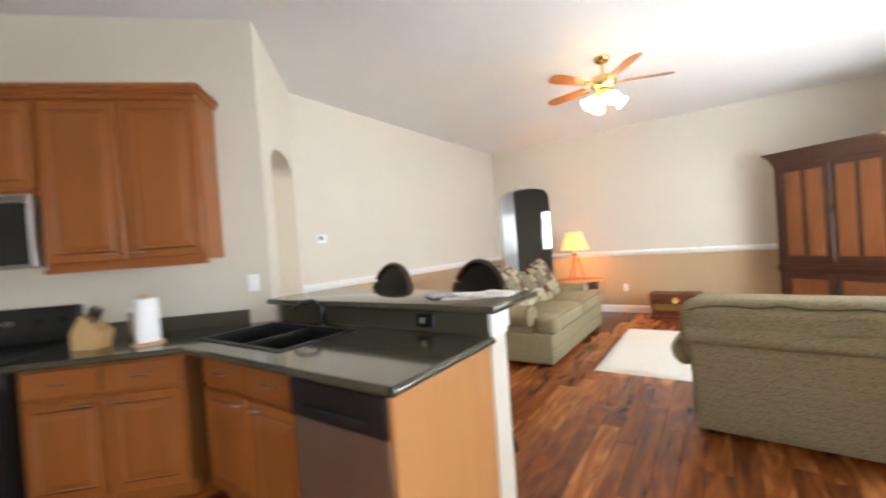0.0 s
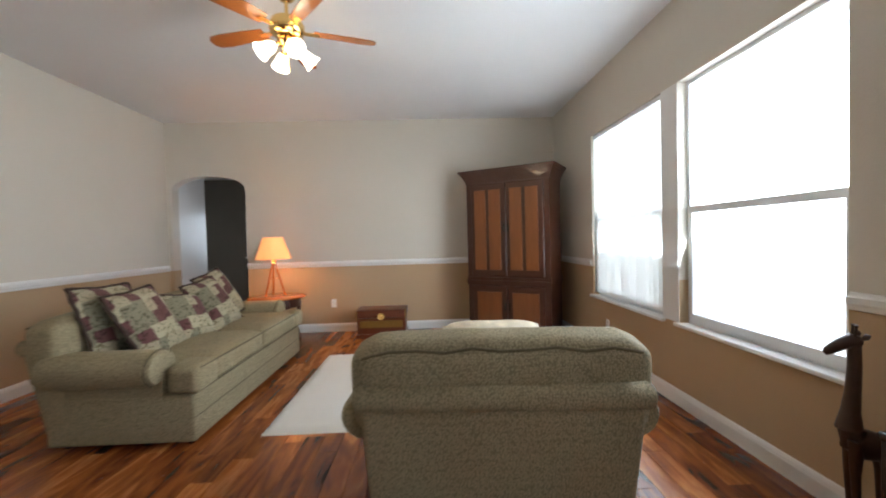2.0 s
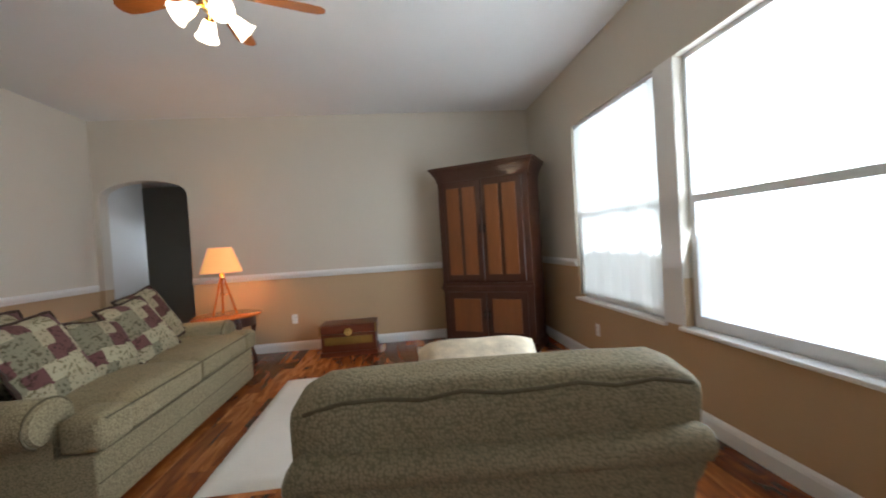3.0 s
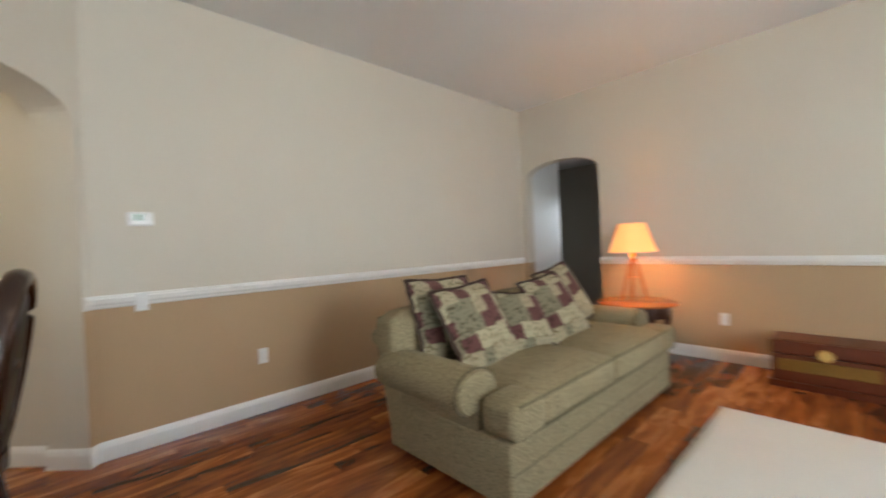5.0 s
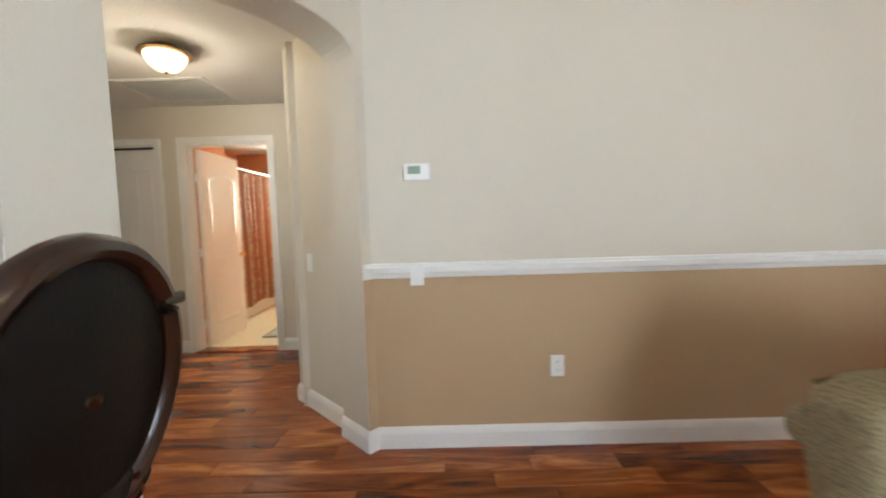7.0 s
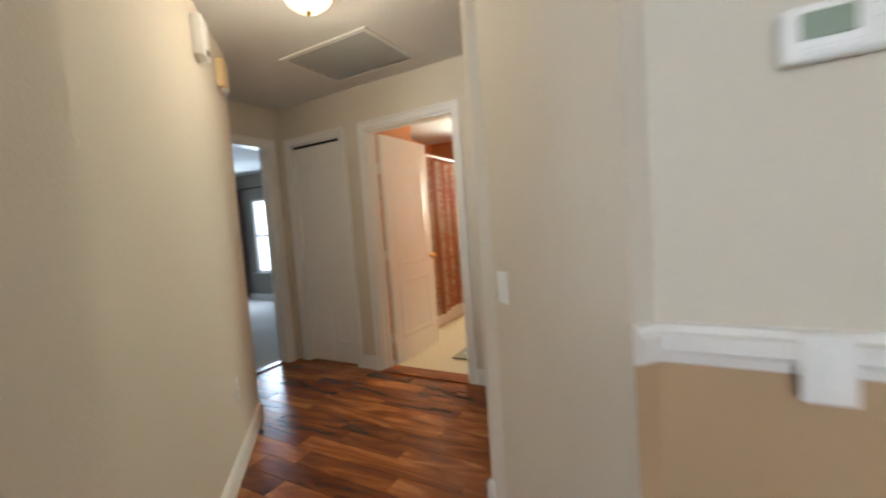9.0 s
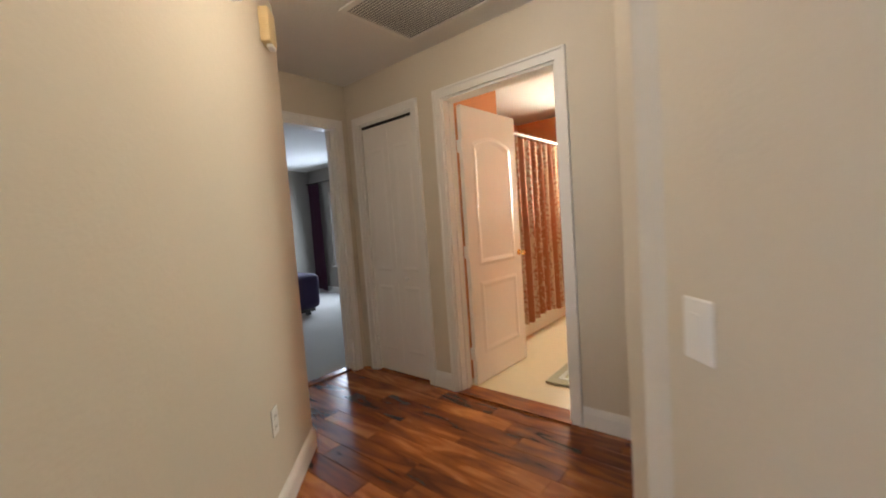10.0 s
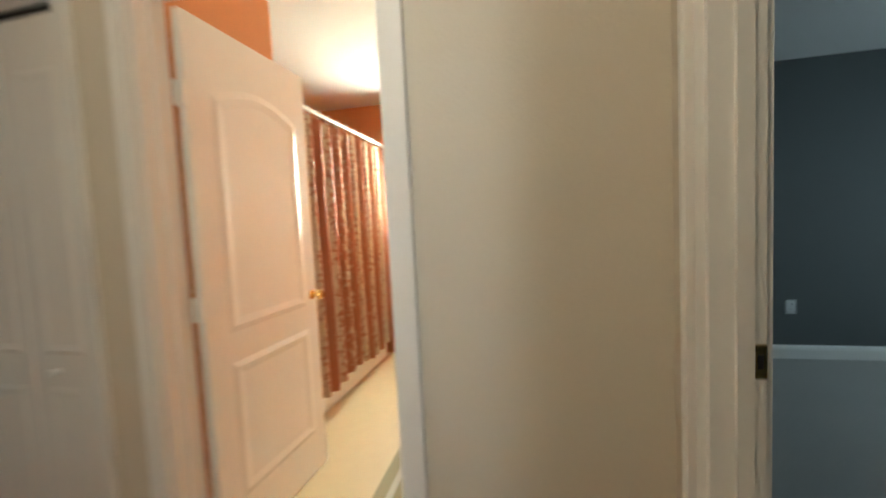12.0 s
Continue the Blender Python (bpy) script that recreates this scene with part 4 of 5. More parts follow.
sk = thing("kitchen_sink", pose(-2.2, 1.365, 0.905), "black double-bowl composite sink set in the worktop", "sink")
part("rim", boxes((-0.415, 0.415, -0.25, -0.225, -0.005, 0.012), (-0.415, 0.415, 0.225, 0.25, -0.005, 0.012), (-0.415, -0.39, -0.225, 0.225, -0.005, 0.012), (0.39, 0.415, -0.225, 0.225, -0.005, 0.012), (0.02, 0.05, -0.225, 0.225, -0.02, 0.006)), M_SINK, sk)
for x0, x1 in ((-0.39, 0.02), (0.05, 0.39)):
    part("bowl", boxes((x0, x1, -0.225, 0.225, -0.20, -0.185), (x0, x0 + 0.008, -0.225, 0.225, -0.185, -0.005), (x1 - 0.008, x1, -0.225, 0.225, -0.185, -0.005), (x0 + 0.008, x1 - 0.008, -0.225, -0.217, -0.185, -0.005), (x0 + 0.008, x1 - 0.008, 0.217, 0.225, -0.185, -0.005)), M_SINK, sk)
fc = thing("faucet", pose(-2.12, 1.655, 0.911), "black kitchen faucet with a low curved spout", "faucet")
part("base", lathe([(0.032, 0), (0.03, 0.01), (0.018, 0.02), (0.018, 0.07), (0.0, 0.075)], 16), M_BLACK, fc, "", True)
part("spout", tube([(0, 0, 0.06), (0, -0.01, 0.13), (-0.02, -0.06, 0.17), (-0.05, -0.13, 0.165), (-0.07, -0.18, 0.13)], [0.016, 0.014, 0.013, 0.013, 0.016], 10), M_BLACK, fc, "", True)
part("lever", tube([(0.0, 0, 0.075), (0.03, 0.0, 0.11), (0.09, 0.0, 0.14)], [0.012, 0.008, 0.006], 8), M_BLACK, fc, "", True)
pt = thing("paper_towel_roll", pose(*kxy(0.62, 0.42), 0.911), "white paper towel roll on a wooden stand", "paper towel")
part("stand", lathe([(0.085, 0), (0.085, 0.012), (0.012, 0.014), (0.012, 0.30), (0, 0.305)], 24), M_PINE, pt, "light wooden base and rod", True)
part("roll", lathe([(0.02, 0.016), (0.062, 0.016), (0.063, 0.02), (0.063, 0.27), (0.06, 0.275), (0.02, 0.275)], 24), M_PAPER, pt, "", True)
kb = thing("knife_block", pose(*kxy(0.95, 0.36), 0.911, 0, 0, 30), "pale wooden knife block beside the range", "knife block")
bmk = prism(bmesh.new(), [(-0.09, 0), (0.07, 0), (0.10, 0.10), (-0.02, 0.20), (-0.09, 0.10)], -0.05, 0.05)
part("block", bmk, M_PINE, kb)
for i in range(4):
    part("knife_handle", tube([(0.03 - 0.02 * i, -0.02 + 0.04 * (i % 2), 0.15 + 0.005 * i), (0.075 - 0.02 * i, -0.02 + 0.04 * (i % 2), 0.22 + 0.01 * i)], 0.009, 6), M_BLACK, kb)
jr = thing("canister", pose(*kxy(0.78, 0.20), 0.911), "clear-grey storage canister on the worktop", "canister")
part("jar", lathe([(0.05, 0), (0.052, 0.01), (0.052, 0.17), (0.045, 0.18)], 20), M_NICKEL, jr, "", True)
part("lid", lathe([(0.054, 0.181), (0.054, 0.20), (0.0, 0.205)], 20), M_PLASTIC, jr, "", True)
dw = thing("dishwasher", pose(-1.53, 1.0, 0), "dishwasher with black control panel and steel front", "dishwasher")
part("front", rbox(0.004, 0.556, -0.002, 0.02, 0.11, 0.70, 0.005, 1), M_STEEL, dw)
pn = part("control_panel", rbox(0.004, 0.556, -0.014, 0.02, 0.705, 0.866, 0.006, 1), M_BLACK, dw)
part("handle", rbox(0.10, 0.46, -0.026, -0.0145, 0.74, 0.765, 0.004, 1), M_BLACK, pn)
part("toe_kick", boxes((0.004, 0.556, 0.06, 0.08, 0.002, 0.105)), M_BLACK, dw)
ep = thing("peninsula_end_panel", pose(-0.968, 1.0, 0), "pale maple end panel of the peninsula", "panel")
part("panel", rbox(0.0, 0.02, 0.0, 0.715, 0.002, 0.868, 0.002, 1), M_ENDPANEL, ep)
part("stile", boxes((-0.015, 0.0, 0.0, 0.04, 0.002, 0.868)), M_MAPLE, ep)

# half wall and raised bar
structure(part("wall_bar", boxes((-2.72, -0.94, 1.72, 1.88, 0, 1.03)), M_WALL), "cream half wall under the bar")
structure(part("trim_bar_end", boxes((-0.94, -0.922, 1.705, 1.895, 0.93, 1.03), (-0.9395, -0.93, 1.715, 1.885, 0.90, 0.93), (-2.7, -0.94, 1.881, 1.893, 0.93, 1.03)), M_TRIM), "white trim under the bar top")
bar = thing("bar_counter", pose(0, 0, 0), "dark olive-grey polished raised bar top", "counter")
part("top", rbox(-2.74, -0.87, 1.64, 2.20, 1.032, 1.072, 0.012, 3), M_COUNTER, bar, "", True)
ol = thing("bar_outlet", pose(-1.32, 1.699, 0.972), "dark outlet on the backsplash", "outlet")
part("plate", rbox(-0.058, 0.058, -0.006, 0.0, -0.036, 0.036, 0.003, 1), M_BLACK, ol)
part("socket", boxes((-0.035, -0.005, -0.0075, -0.006, -0.015, 0.015)), M_STEEL, ol)
for i, (x, y, r, w, h, mm) in enumerate(((-1.20, 1.93, 20, 0.22, 0.28, M_PAPER), (-1.07, 1.99, -12, 0.22, 0.28, M_PAPER), (-1.34, 1.88, 48, 0.15, 0.21, M_PAGE), (-1.0, 1.90, 5, 0.20, 0.13, M_PAPER))):
    pg = thing("paper_sheet", pose(x, y, 1.0735 + 0.004 * i, 0, 0, r), "loose printed leaflet lying on the bar", "paper", "papers on the bar")
    part("sheet", rbox(-w / 2, w / 2, -h / 2, h / 2, 0, 0.0035, 0.001, 1), mm, pg)
    part("print_bar", boxes(*[(-w * 0.35, w * 0.3 - 0.02 * (k % 2), -h * 0.35 + 0.03 * k, -h * 0.35 + 0.03 * k + 0.008, 0.0036, 0.0039) for k in range(5)]), M_PAGE if mm is M_PAPER else M_PAPER, pg)


def plate(name, m, label, category, kind):
    """A wall plate in the xz plane facing -y."""
    ob = thing(name, m, label, category)
    part("plate", rbox(-0.037, 0.037, -0.007, 0, -0.06, 0.06, 0.003, 1), M_PLASTIC, ob)
    if kind == "switch":
        part("rocker", rbox(-0.016, 0.016, -0.011, -0.0072, -0.033, 0.033, 0.002, 1), M_PLASTIC, ob)
    else:
        for z in (-0.022, 0.022):
            r = part("socket", rbox(-0.016, 0.016, -0.009, -0.0072, z - 0.014, z + 0.014, 0.002, 1), M_PLASTIC, ob)
            part("slot", boxes((-0.008, -0.006, -0.0096, -0.009, z - 0.005, z + 0.006), (0.006, 0.008, -0.0096, -0.009, z - 0.005, z + 0.006)), M_DARKHOLE, r)
    return ob


plate("outlet", pose(TX, 3.63, 0.45, 0, 0, 90), "white double outlet on the tan wall", "outlet", "outlet")
plate("outlet", pose(-1.30, FY, 0.42, 0, 0, 0), "white double outlet on the tan far wall", "outlet", "outlet")
plate("outlet", pose(WX, 5.49, 0.36, 0, 0, -90), "white outlet below the window", "outlet", "outlet")
plate("outlet", KM @ pose(0.12, 0, 1.20, 0, 0, 180), "white switch plate at the end of the kitchen wall", "switch", "switch")
plate("light_switch", pose(TX + 0.029, 2.87, 0.985, 0, 0, 90), "white wall plate set over the chair rail", "switch", "switch")
plate("light_switch", pose(-4.135, 2.115, 1.02, 0, 0, 45), "white light switch on the hall wall", "switch", "switch")
plate("outlet", pose(-4.06, 0.535, 0.44, 0, 0, 225), "white outlet low on the hall wall", "outlet", "outlet")
plate("outlet", pose(-8.30, 3.78, 0.45, 0, 0, 90), "white outlet on the dark slate wall", "outlet", "outlet")
th = thing("thermostat", pose(TX, 2.885, 1.535, 0, 0, 90), "white wall thermostat with a grey-green display", "thermostat")
part("housing", rbox(-0.072, 0.072, -0.03, 0, -0.046, 0.046, 0.012, 3), M_PLASTIC, th, "", True)
part("display", rbox(-0.046, 0.022, -0.0325, -0.0302, -0.012, 0.030, 0.002, 1), M_LCD, th)
for i in range(3):
    part("button", rbox(-0.04 + 0.026 * i, -0.022 + 0.026 * i, -0.033, -0.0302, -0.034, -0.024, 0.0015, 1), M_PLASTIC, th)
for z in (0.0, 0.02):
    part("button", rbox(0.036, 0.056, -0.033, -0.0302, z, z + 0.012, 0.0015, 1), M_PLASTIC, th)
sb = thing("door_chime", pose(-4.01, 0.585, 2.30, 0, 0, 225), "white door chime box high on the hall wall", "door chime")
part("housing", rbox(-0.06, 0.06, -0.055, 0, -0.10, 0.10, 0.01, 2), M_PLASTIC, sb, "", True)
part("sensor", rbox(-0.02, 0.02, -0.06, -0.0555, -0.085, -0.06, 0.002, 1), M_DARKHOLE, sb)
sb = thing("smoke_alarm", pose(-4.32, 0.275, 2.28, 0, 0, 225), "yellowed plastic alarm box high on the hall wall", "alarm")
part("housing", rbox(-0.055, 0.055, -0.05, 0, -0.085, 0.085, 0.01, 2), M_YELLOWED, sb, "", True)
part("lens", rbox(-0.03, 0.03, -0.052, -0.02, -0.105, -0.0855, 0.004, 1), M_PLASTIC, sb)
cv = thing("ceiling_vent", pose(-5.03, 0.73, HALL), "grey louvred return-air vent in the hall ceiling", "vent")
part("frame", boxes((-0.29, 0.29, -0.38, -0.35, -0.012, -0.001), (-0.29, 0.29, 0.35, 0.38, -0.012, -0.001), (-0.29, -0.26, -0.35, 0.35, -0.012, -0.001), (0.26, 0.29, -0.35, 0.35, -0.012, -0.001)), M_TRIM, cv)
part("backing", boxes((-0.26, 0.26, -0.35, 0.35, -0.0025, -0.001)), M_PAGE, cv)
s0 = part("slat", boxes((-0.011, 0.011, -0.35, 0.35, -0.001, 0.001)), M_TRIM, cv, m=pose(-0.25, 0, -0.007, 0, 28))
for i in range(1, 26):
    again(s0, pose(-0.25 + 0.02 * i, 0, -0.007, 0, 28))
cd = thing("ceiling_light", pose(-4.21, 1.19, HALL), "lit frosted glass dome ceiling light with a bronze rim", "ceiling light")
part("pan", lathe([(0.0, -0.001), (0.08, -0.001), (0.10, -0.02), (0.155, -0.043), (0.160, -0.052), (0.142, -0.058), (0.0, -0.058)], 32), M_BRONZE, cd, "", True)
dg = part("dome", lathe([(0.126, -0.059), (0.123, -0.08), (0.10, -0.122), (0.06, -0.152), (0.0, -0.16)], 32), M_DOMEGLASS, cd, "glowing frosted glass", True)
dg.visible_shadow = False
part("finial", lathe([(0.0, -0.161), (0.012, -0.162), (0.014, -0.172), (0.006, -0.182), (0, -0.186)], 12), M_BRONZE, cd, "", True)
bulb("hall_bulb", (-4.21, 1.19, HALL - 0.11), 21, (1.0, 0.82, 0.60), 0.08)

# ---------------------------------------------------------------- bar stools


def bar_stool(m):
    ob = thing("bar_stool", m, "dark wooden bar stool with an oval leather back", "bar stool", "bar stools")
    part("seat", cushion(0.46, 0.44, 0.10, 0.5), M_LEATHER, ob, "black leather seat", True, pose(0, 0, 0.735))
    part("apron", lathe([(0.20, 0.64), (0.225, 0.65), (0.225, 0.70), (0.20, 0.705)], 28), M_ESPRESSO, ob, "", True)
    for sx, sy in ((-1, -1), (1, -1), (-1, 1), (1, 1)):
        part("leg", tube([(sx * 0.15, sy * 0.15, 0.66), (sx * 0.17, sy * 0.17, 0.45), (sx * 0.18, sy * 0.18, 0.2), (sx * 0.215, sy * 0.215, 0.003)], [0.026, 0.03, 0.022, 0.02], 10), M_ESPRESSO, ob, "", True)
    pts = [(0.19 * math.cos(2 * math.pi * i / 28), 0.19 * math.sin(2 * math.pi * i / 28), 0.25) for i in range(29)]
    part("foot_ring", tube(pts, 0.012, 8), M_BRONZE, ob, "bronze foot ring", True)
    # oval back, leaning away from the bar (towards +y)
    tilt = pose(0, 0.225, 0.965, -9, 0, 0)
    n = 40
    ov = [(0.205 * math.cos(2 * math.pi * i / n), 0, 0.275 * math.sin(2 * math.pi * i / n)) for i in range(n + 1)]
    part("back_frame", tube(ov, 0.034, 10, flat=0.75), M_ESPRESSO, ob, "carved dark oval frame", True, tilt)
    part("back_pad", lathe([(0.0, -0.034), (0.12, -0.03), (0.180, -0.012), (0.190, 0.004), (0.16, 0.022), (0.0, 0.026)], 32), M_LEATHER, ob, "black leather back", True, tilt @ pose(0, 0, 0, -90) @ Matrix.Diagonal((1, 1.38, 1, 1)))
    part("back_button", lathe([(0.016, 0), (0.014, 0.006), (0, 0.009)], 12), M_ESPRESSO, ob, "", True, tilt @ pose(0, 0.026, 0, -90))
    for s in (-1, 1):
        part("arm", tube([(s * 0.175, 0.215, 0.88), (s * 0.198, 0.12, 0.885), (s * 0.21, -0.04, 0.875), (s * 0.205, -0.13, 0.845)], [0.018, 0.022, 0.024, 0.022], 10), M_ESPRESSO, ob, "", True)
        part("arm_post", tube([(s * 0.205, -0.10, 0.86), (s * 0.20, -0.09, 0.79), (s * 0.195, -0.08, 0.70)], [0.016, 0.019, 0.016], 8), M_ESPRESSO, ob, "", True)
        part("back_post", tube([(s * 0.11, 0.205, 0.76), (s * 0.13, 0.19, 0.70)], 0.02, 8), M_ESPRESSO, ob, "", True)
    return ob


stool = bar_stool(pose(-1.37, 2.12, 0, 0, 0, -3))
copy_thing(stool, pose(-2.18, 2.15, 0, 0, 0, -3))

# ---------------------------------------------------------------- sofas


def arm_profile(h, t):
    """A rolled arm's outline; x runs outwards, the inner face at x = 0. A wide soft roll overhangs a plain side."""
    rx, rz = 0.150, 0.118
    pts = [(0, 0.262), (t - 0.008, 0.262), (t - 0.008, h - 2 * rz + 0.03)]
    cx, cz = t - 0.02, h - rz
    for i in range(19):
        a = -math.pi / 2 + 0.55 + (math.pi * 1.36) * i / 18
        pts.append((cx + rx * math.cos(a), cz + rz * math.sin(a)))
    pts.append((0, h - rz * 1.2))
    return pts


def plump(sx, sy, sz, r, bulge=0.02, n=12, seed=0.0):
    """A stuffed box cushion: rounded edges of radius r and swelling faces with a slight unevenness."""
    bm = bmesh.new()
    seen = {}

    def vert(a, b, c):
        key = (a, b, c)
        if key not in seen:
            q = [2 * k / n - 1 for k in key]
            half = (sx / 2, sy / 2, sz / 2)
            core = Vector([max(-(h - r), min(h - r, k * h)) for k, h in zip(q, half)])
            p = Vector([k * h for k, h in zip(q, half)])
            d = p - core
            if d.length > 1e-6:
                p = core + d.normalized() * r
            g = Vector([q[i] * max(0, 1 - q[(i + 1) % 3] ** 4) * max(0, 1 - q[(i + 2) % 3] ** 4) for i in range(3)])
            p += bulge * g
            p += 0.008 * Vector((0, noise.noise(p * 5 + Vector((seed, 0, 0))), noise.noise(p * 5 + Vector((0, seed, 3)))))
            seen[key] = bm.verts.new(p)
        return seen[key]
    for ax in range(3):
        for side in (0, n):
            for i in range(n):
                for j in range(n):
                    q = []
                    for da, db in ((0, 0), (1, 0), (1, 1), (0, 1)):
                        k = [0, 0, 0]
                        k[ax], k[(ax + 1) % 3], k[(ax + 2) % 3] = side, i + da, j + db
                        q.append(vert(*k))
                    bm.faces.new(q)
    return bm


def soft_prism(pts, y0, y1, r=0.02):
    """The outline extruded with eased ends."""
    bm = bmesh.new()
    cx, cz = sum(p[0] for p in pts) / len(pts), sum(p[1] for p in pts) / len(pts)
    rings = []
    for y, k in ((y0, 1 - 2.2 * r), (y0 + r * 0.35, 1 - 0.8 * r), (y0 + r, 1), (y1 - r, 1), (y1 - r * 0.35, 1 - 0.8 * r), (y1, 1 - 2.2 * r)):
        rings.append([bm.verts.new((cx + (x - cx) * k, y, cz + (z - cz) * k)) for x, z in pts])
    n = len(pts)
    for a, b in zip(rings, rings[1:]):
        for i in range(n):
            bm.faces.new((a[i], b[i], b[(i + 1) % n], a[(i + 1) % n]))
    bm.faces.new(rings[0])
    bm.faces.new(rings[-1][::-1])
    return bm


def sofa(name, m, w, depth, n, label, back_h=0.78, top=0.88, lean=0.16):
    """Front towards -y, back at y = depth; w: width at the base. T-shaped seat cushions over rolled arms."""
    ob = thing(name, m, label, "sofa")
    at = 0.20
    part("base", rbox(-w / 2, w / 2, 0.0, depth, 0.035, 0.352, 0.022, 3), M_SOFA, ob, "", True)
    part("front_band", tube([(-w / 2 + 0.01, 0.0, 0.20), (w / 2 - 0.01, 0.0, 0.20)], 0.004, 6), M_PIPING, ob)
    for sx in (-1, 1):
        for y in (0.07, depth - 0.07):
            part("foot", lathe([(0.02, 0.0), (0.028, 0.036)], 12, at=(sx * (w / 2 - 0.08), y, 0)), M_ESPRESSO, ob)
    prof = arm_profile(0.655, at)
    for s in (-1, 1):
        pr = [(s * (w / 2 - at + x), z) for x, z in prof]
        a = part("arm", soft_prism(pr, 0.20, depth - 0.03, 0.05), M_SOFA, ob, "rolled arm", True)
        part("piping", tube([(x, 0.222, z) for x, z in pr[3:22]], 0.006, 6), M_PIPING, a)
    bf = rbox(-w / 2 + 0.008, w / 2 - 0.008, depth - 0.20, depth, 0.04, back_h, 0.04, 4)
    for v in bf.verts:
        k = max(0, (v.co.z - 0.04) / back_h)
        v.co.y += lean * k
        v.co.x *= 1 + 0.025 * k
    part("back_frame", bf, M_SOFA, ob, "upright back panel", True)
    yr, zr = depth + lean * 0.95 - 0.025, back_h - 0.045
    part("back_roll", tube([(-w / 2 - 0.014, yr, zr), (-w / 2 + 0.006, yr, zr), (w / 2 - 0.006, yr, zr), (w / 2 + 0.014, yr, zr)], [0.04, 0.054, 0.054, 0.04], 16), M_SOFA, ob, "", True)
    iw = (w - 2 * at) / n
    for i in range(n):
        cx = -w / 2 + at + iw * (i + 0.5)
        x0, x1 = cx - iw / 2, cx + iw / 2
        c = part("seat_cushion", plump(iw - 0.006, depth - 0.18, 0.185, 0.05, 0.02, 12, i * 7.0), M_SOFA, ob, "plump T-shaped seat cushion", True, pose(cx, (depth - 0.22) / 2 - 0.01, 0.450))
        for end, xa, xb in ((0, -w / 2 - 0.006, x0 + 0.05), (n - 1, x1 - 0.05, w / 2 + 0.006)):
            if i == end:
                part("cushion_tongue", plump(xb - xa, 0.215, 0.180, 0.035, 0.006, 8, i), M_SOFA, c, "", True, pose((xa + xb) / 2 - cx, 0.078 - (depth - 0.22) / 2, -0.002))
        xa, xb = x0 - (at - 0.02 if i == 0 else 0) + 0.012, x1 + (at - 0.02 if i == n - 1 else 0) - 0.012
        for z in (0.072, -0.076):
            part("piping", tube([(xa - cx, -(depth - 0.18) / 2 - 0.004, z), (xb - cx, -(depth - 0.18) / 2 - 0.004, z)], 0.006, 6), M_PIPING, c)
        bw = (w + 0.055) / n
        bx = (i - (n - 1) / 2) * bw
        bh = top - 0.50
        b = part("back_cushion", plump(bw - 0.008, 0.25, bh, 0.075, 0.022, 14, 3.0 + i), M_SOFA, ob, "plump back cushion", True, pose(bx, depth + lean - 0.175, 0.50 + bh / 2, -7))
        k = 10
        part("piping", tube([(bw * (q / k - 0.5) * 0.93, 0.108, bh / 2 - 0.014 + 0.010 * math.sin(q * 2.4 + i) - 0.02 * abs(2 * q / k - 1) ** 6) for q in range(k + 1)], 0.006, 6), M_PIPING, b)
    return ob


sofa("sofa", pose(-1.45, 5.03, 0, 0, 0, 90), 2.14, 0.95, 2, "olive-beige woven two-cushion sofa with rolled arms", 0.74, 0.87, 0.14)
for x, y, z, tilt, yaw, roll, w, label in (
        (-2.02, 4.40, 0.755, 62, 94, 3, 0.57, "palm patchwork throw pillow leaning on the sofa arm end"),
        (-2.22, 4.33, 0.79, 70, 92, -2, 0.56, "patchwork throw pillow with dark brown edging, behind another"),
        (-2.00, 4.87, 0.715, 60, 90, -7, 0.44, "small palm patchwork throw pillow with dark brown edging"),
        (-2.00, 5.28, 0.75, 58, 88, 6, 0.55, "palm patchwork throw pillow leaning on a seat cushion"),
        (-2.14, 5.67, 0.79, 62, 88, 10, 0.55, "patchwork throw pillow leaning on the sofa back")):
    pl = thing("throw_pillow", pose(x, y, z, tilt, 0, yaw) @ pose(0, 0, 0, 0, 0, roll), label, "pillow", "sofa pillows")
    part("cover", pillow(w, w, 0.17), M_PATCH, pl, "", True)
    part("fringe", seam_loop(w, w, 0.012), M_FRINGE, pl, "dark brown twisted edging", True)

sofa("loveseat", pose(0.470, 3.95, 0, 0, 0, 176), 1.17, 0.93, 1, "olive-beige woven armchair-and-a-half with a plump back cushion", 0.735, 0.905, 0.16)
pl = thing("throw_pillow", pose(0.50, 3.74, 0.655, 24, 0, -4), "cream faux-fur pillow on the armchair", "pillow")
part("cover", pillow(0.64, 0.46, 0.22), M_FUR, pl, "", True)
rug = thing("area_rug", pose(0, 0, 0.001), "cream shag area rug on the wood floor", "rug")
bmr = bmesh.new()
nx, ny = 44, 36
gr = [[bmr.verts.new((-1.08 + 1.70 * i / nx + (0.008 * noise.noise(Vector((0, j * 0.9, 1))) if i in (0, nx) else 0), 4.08 + 1.90 * j / ny, 0.0 if i in (0, nx) or j in (0, ny) else 0.020 + 0.007 * noise.noise(Vector((i * 0.8, j * 0.8, 0))))) for i in range(nx + 1)] for j in range(ny + 1)]
for j in range(ny):
    for i in range(nx):
        bmr.faces.new((gr[j][i], gr[j][i + 1], gr[j + 1][i + 1], gr[j + 1][i]))
part("surface", bmr, M_RUG, rug, "", True)

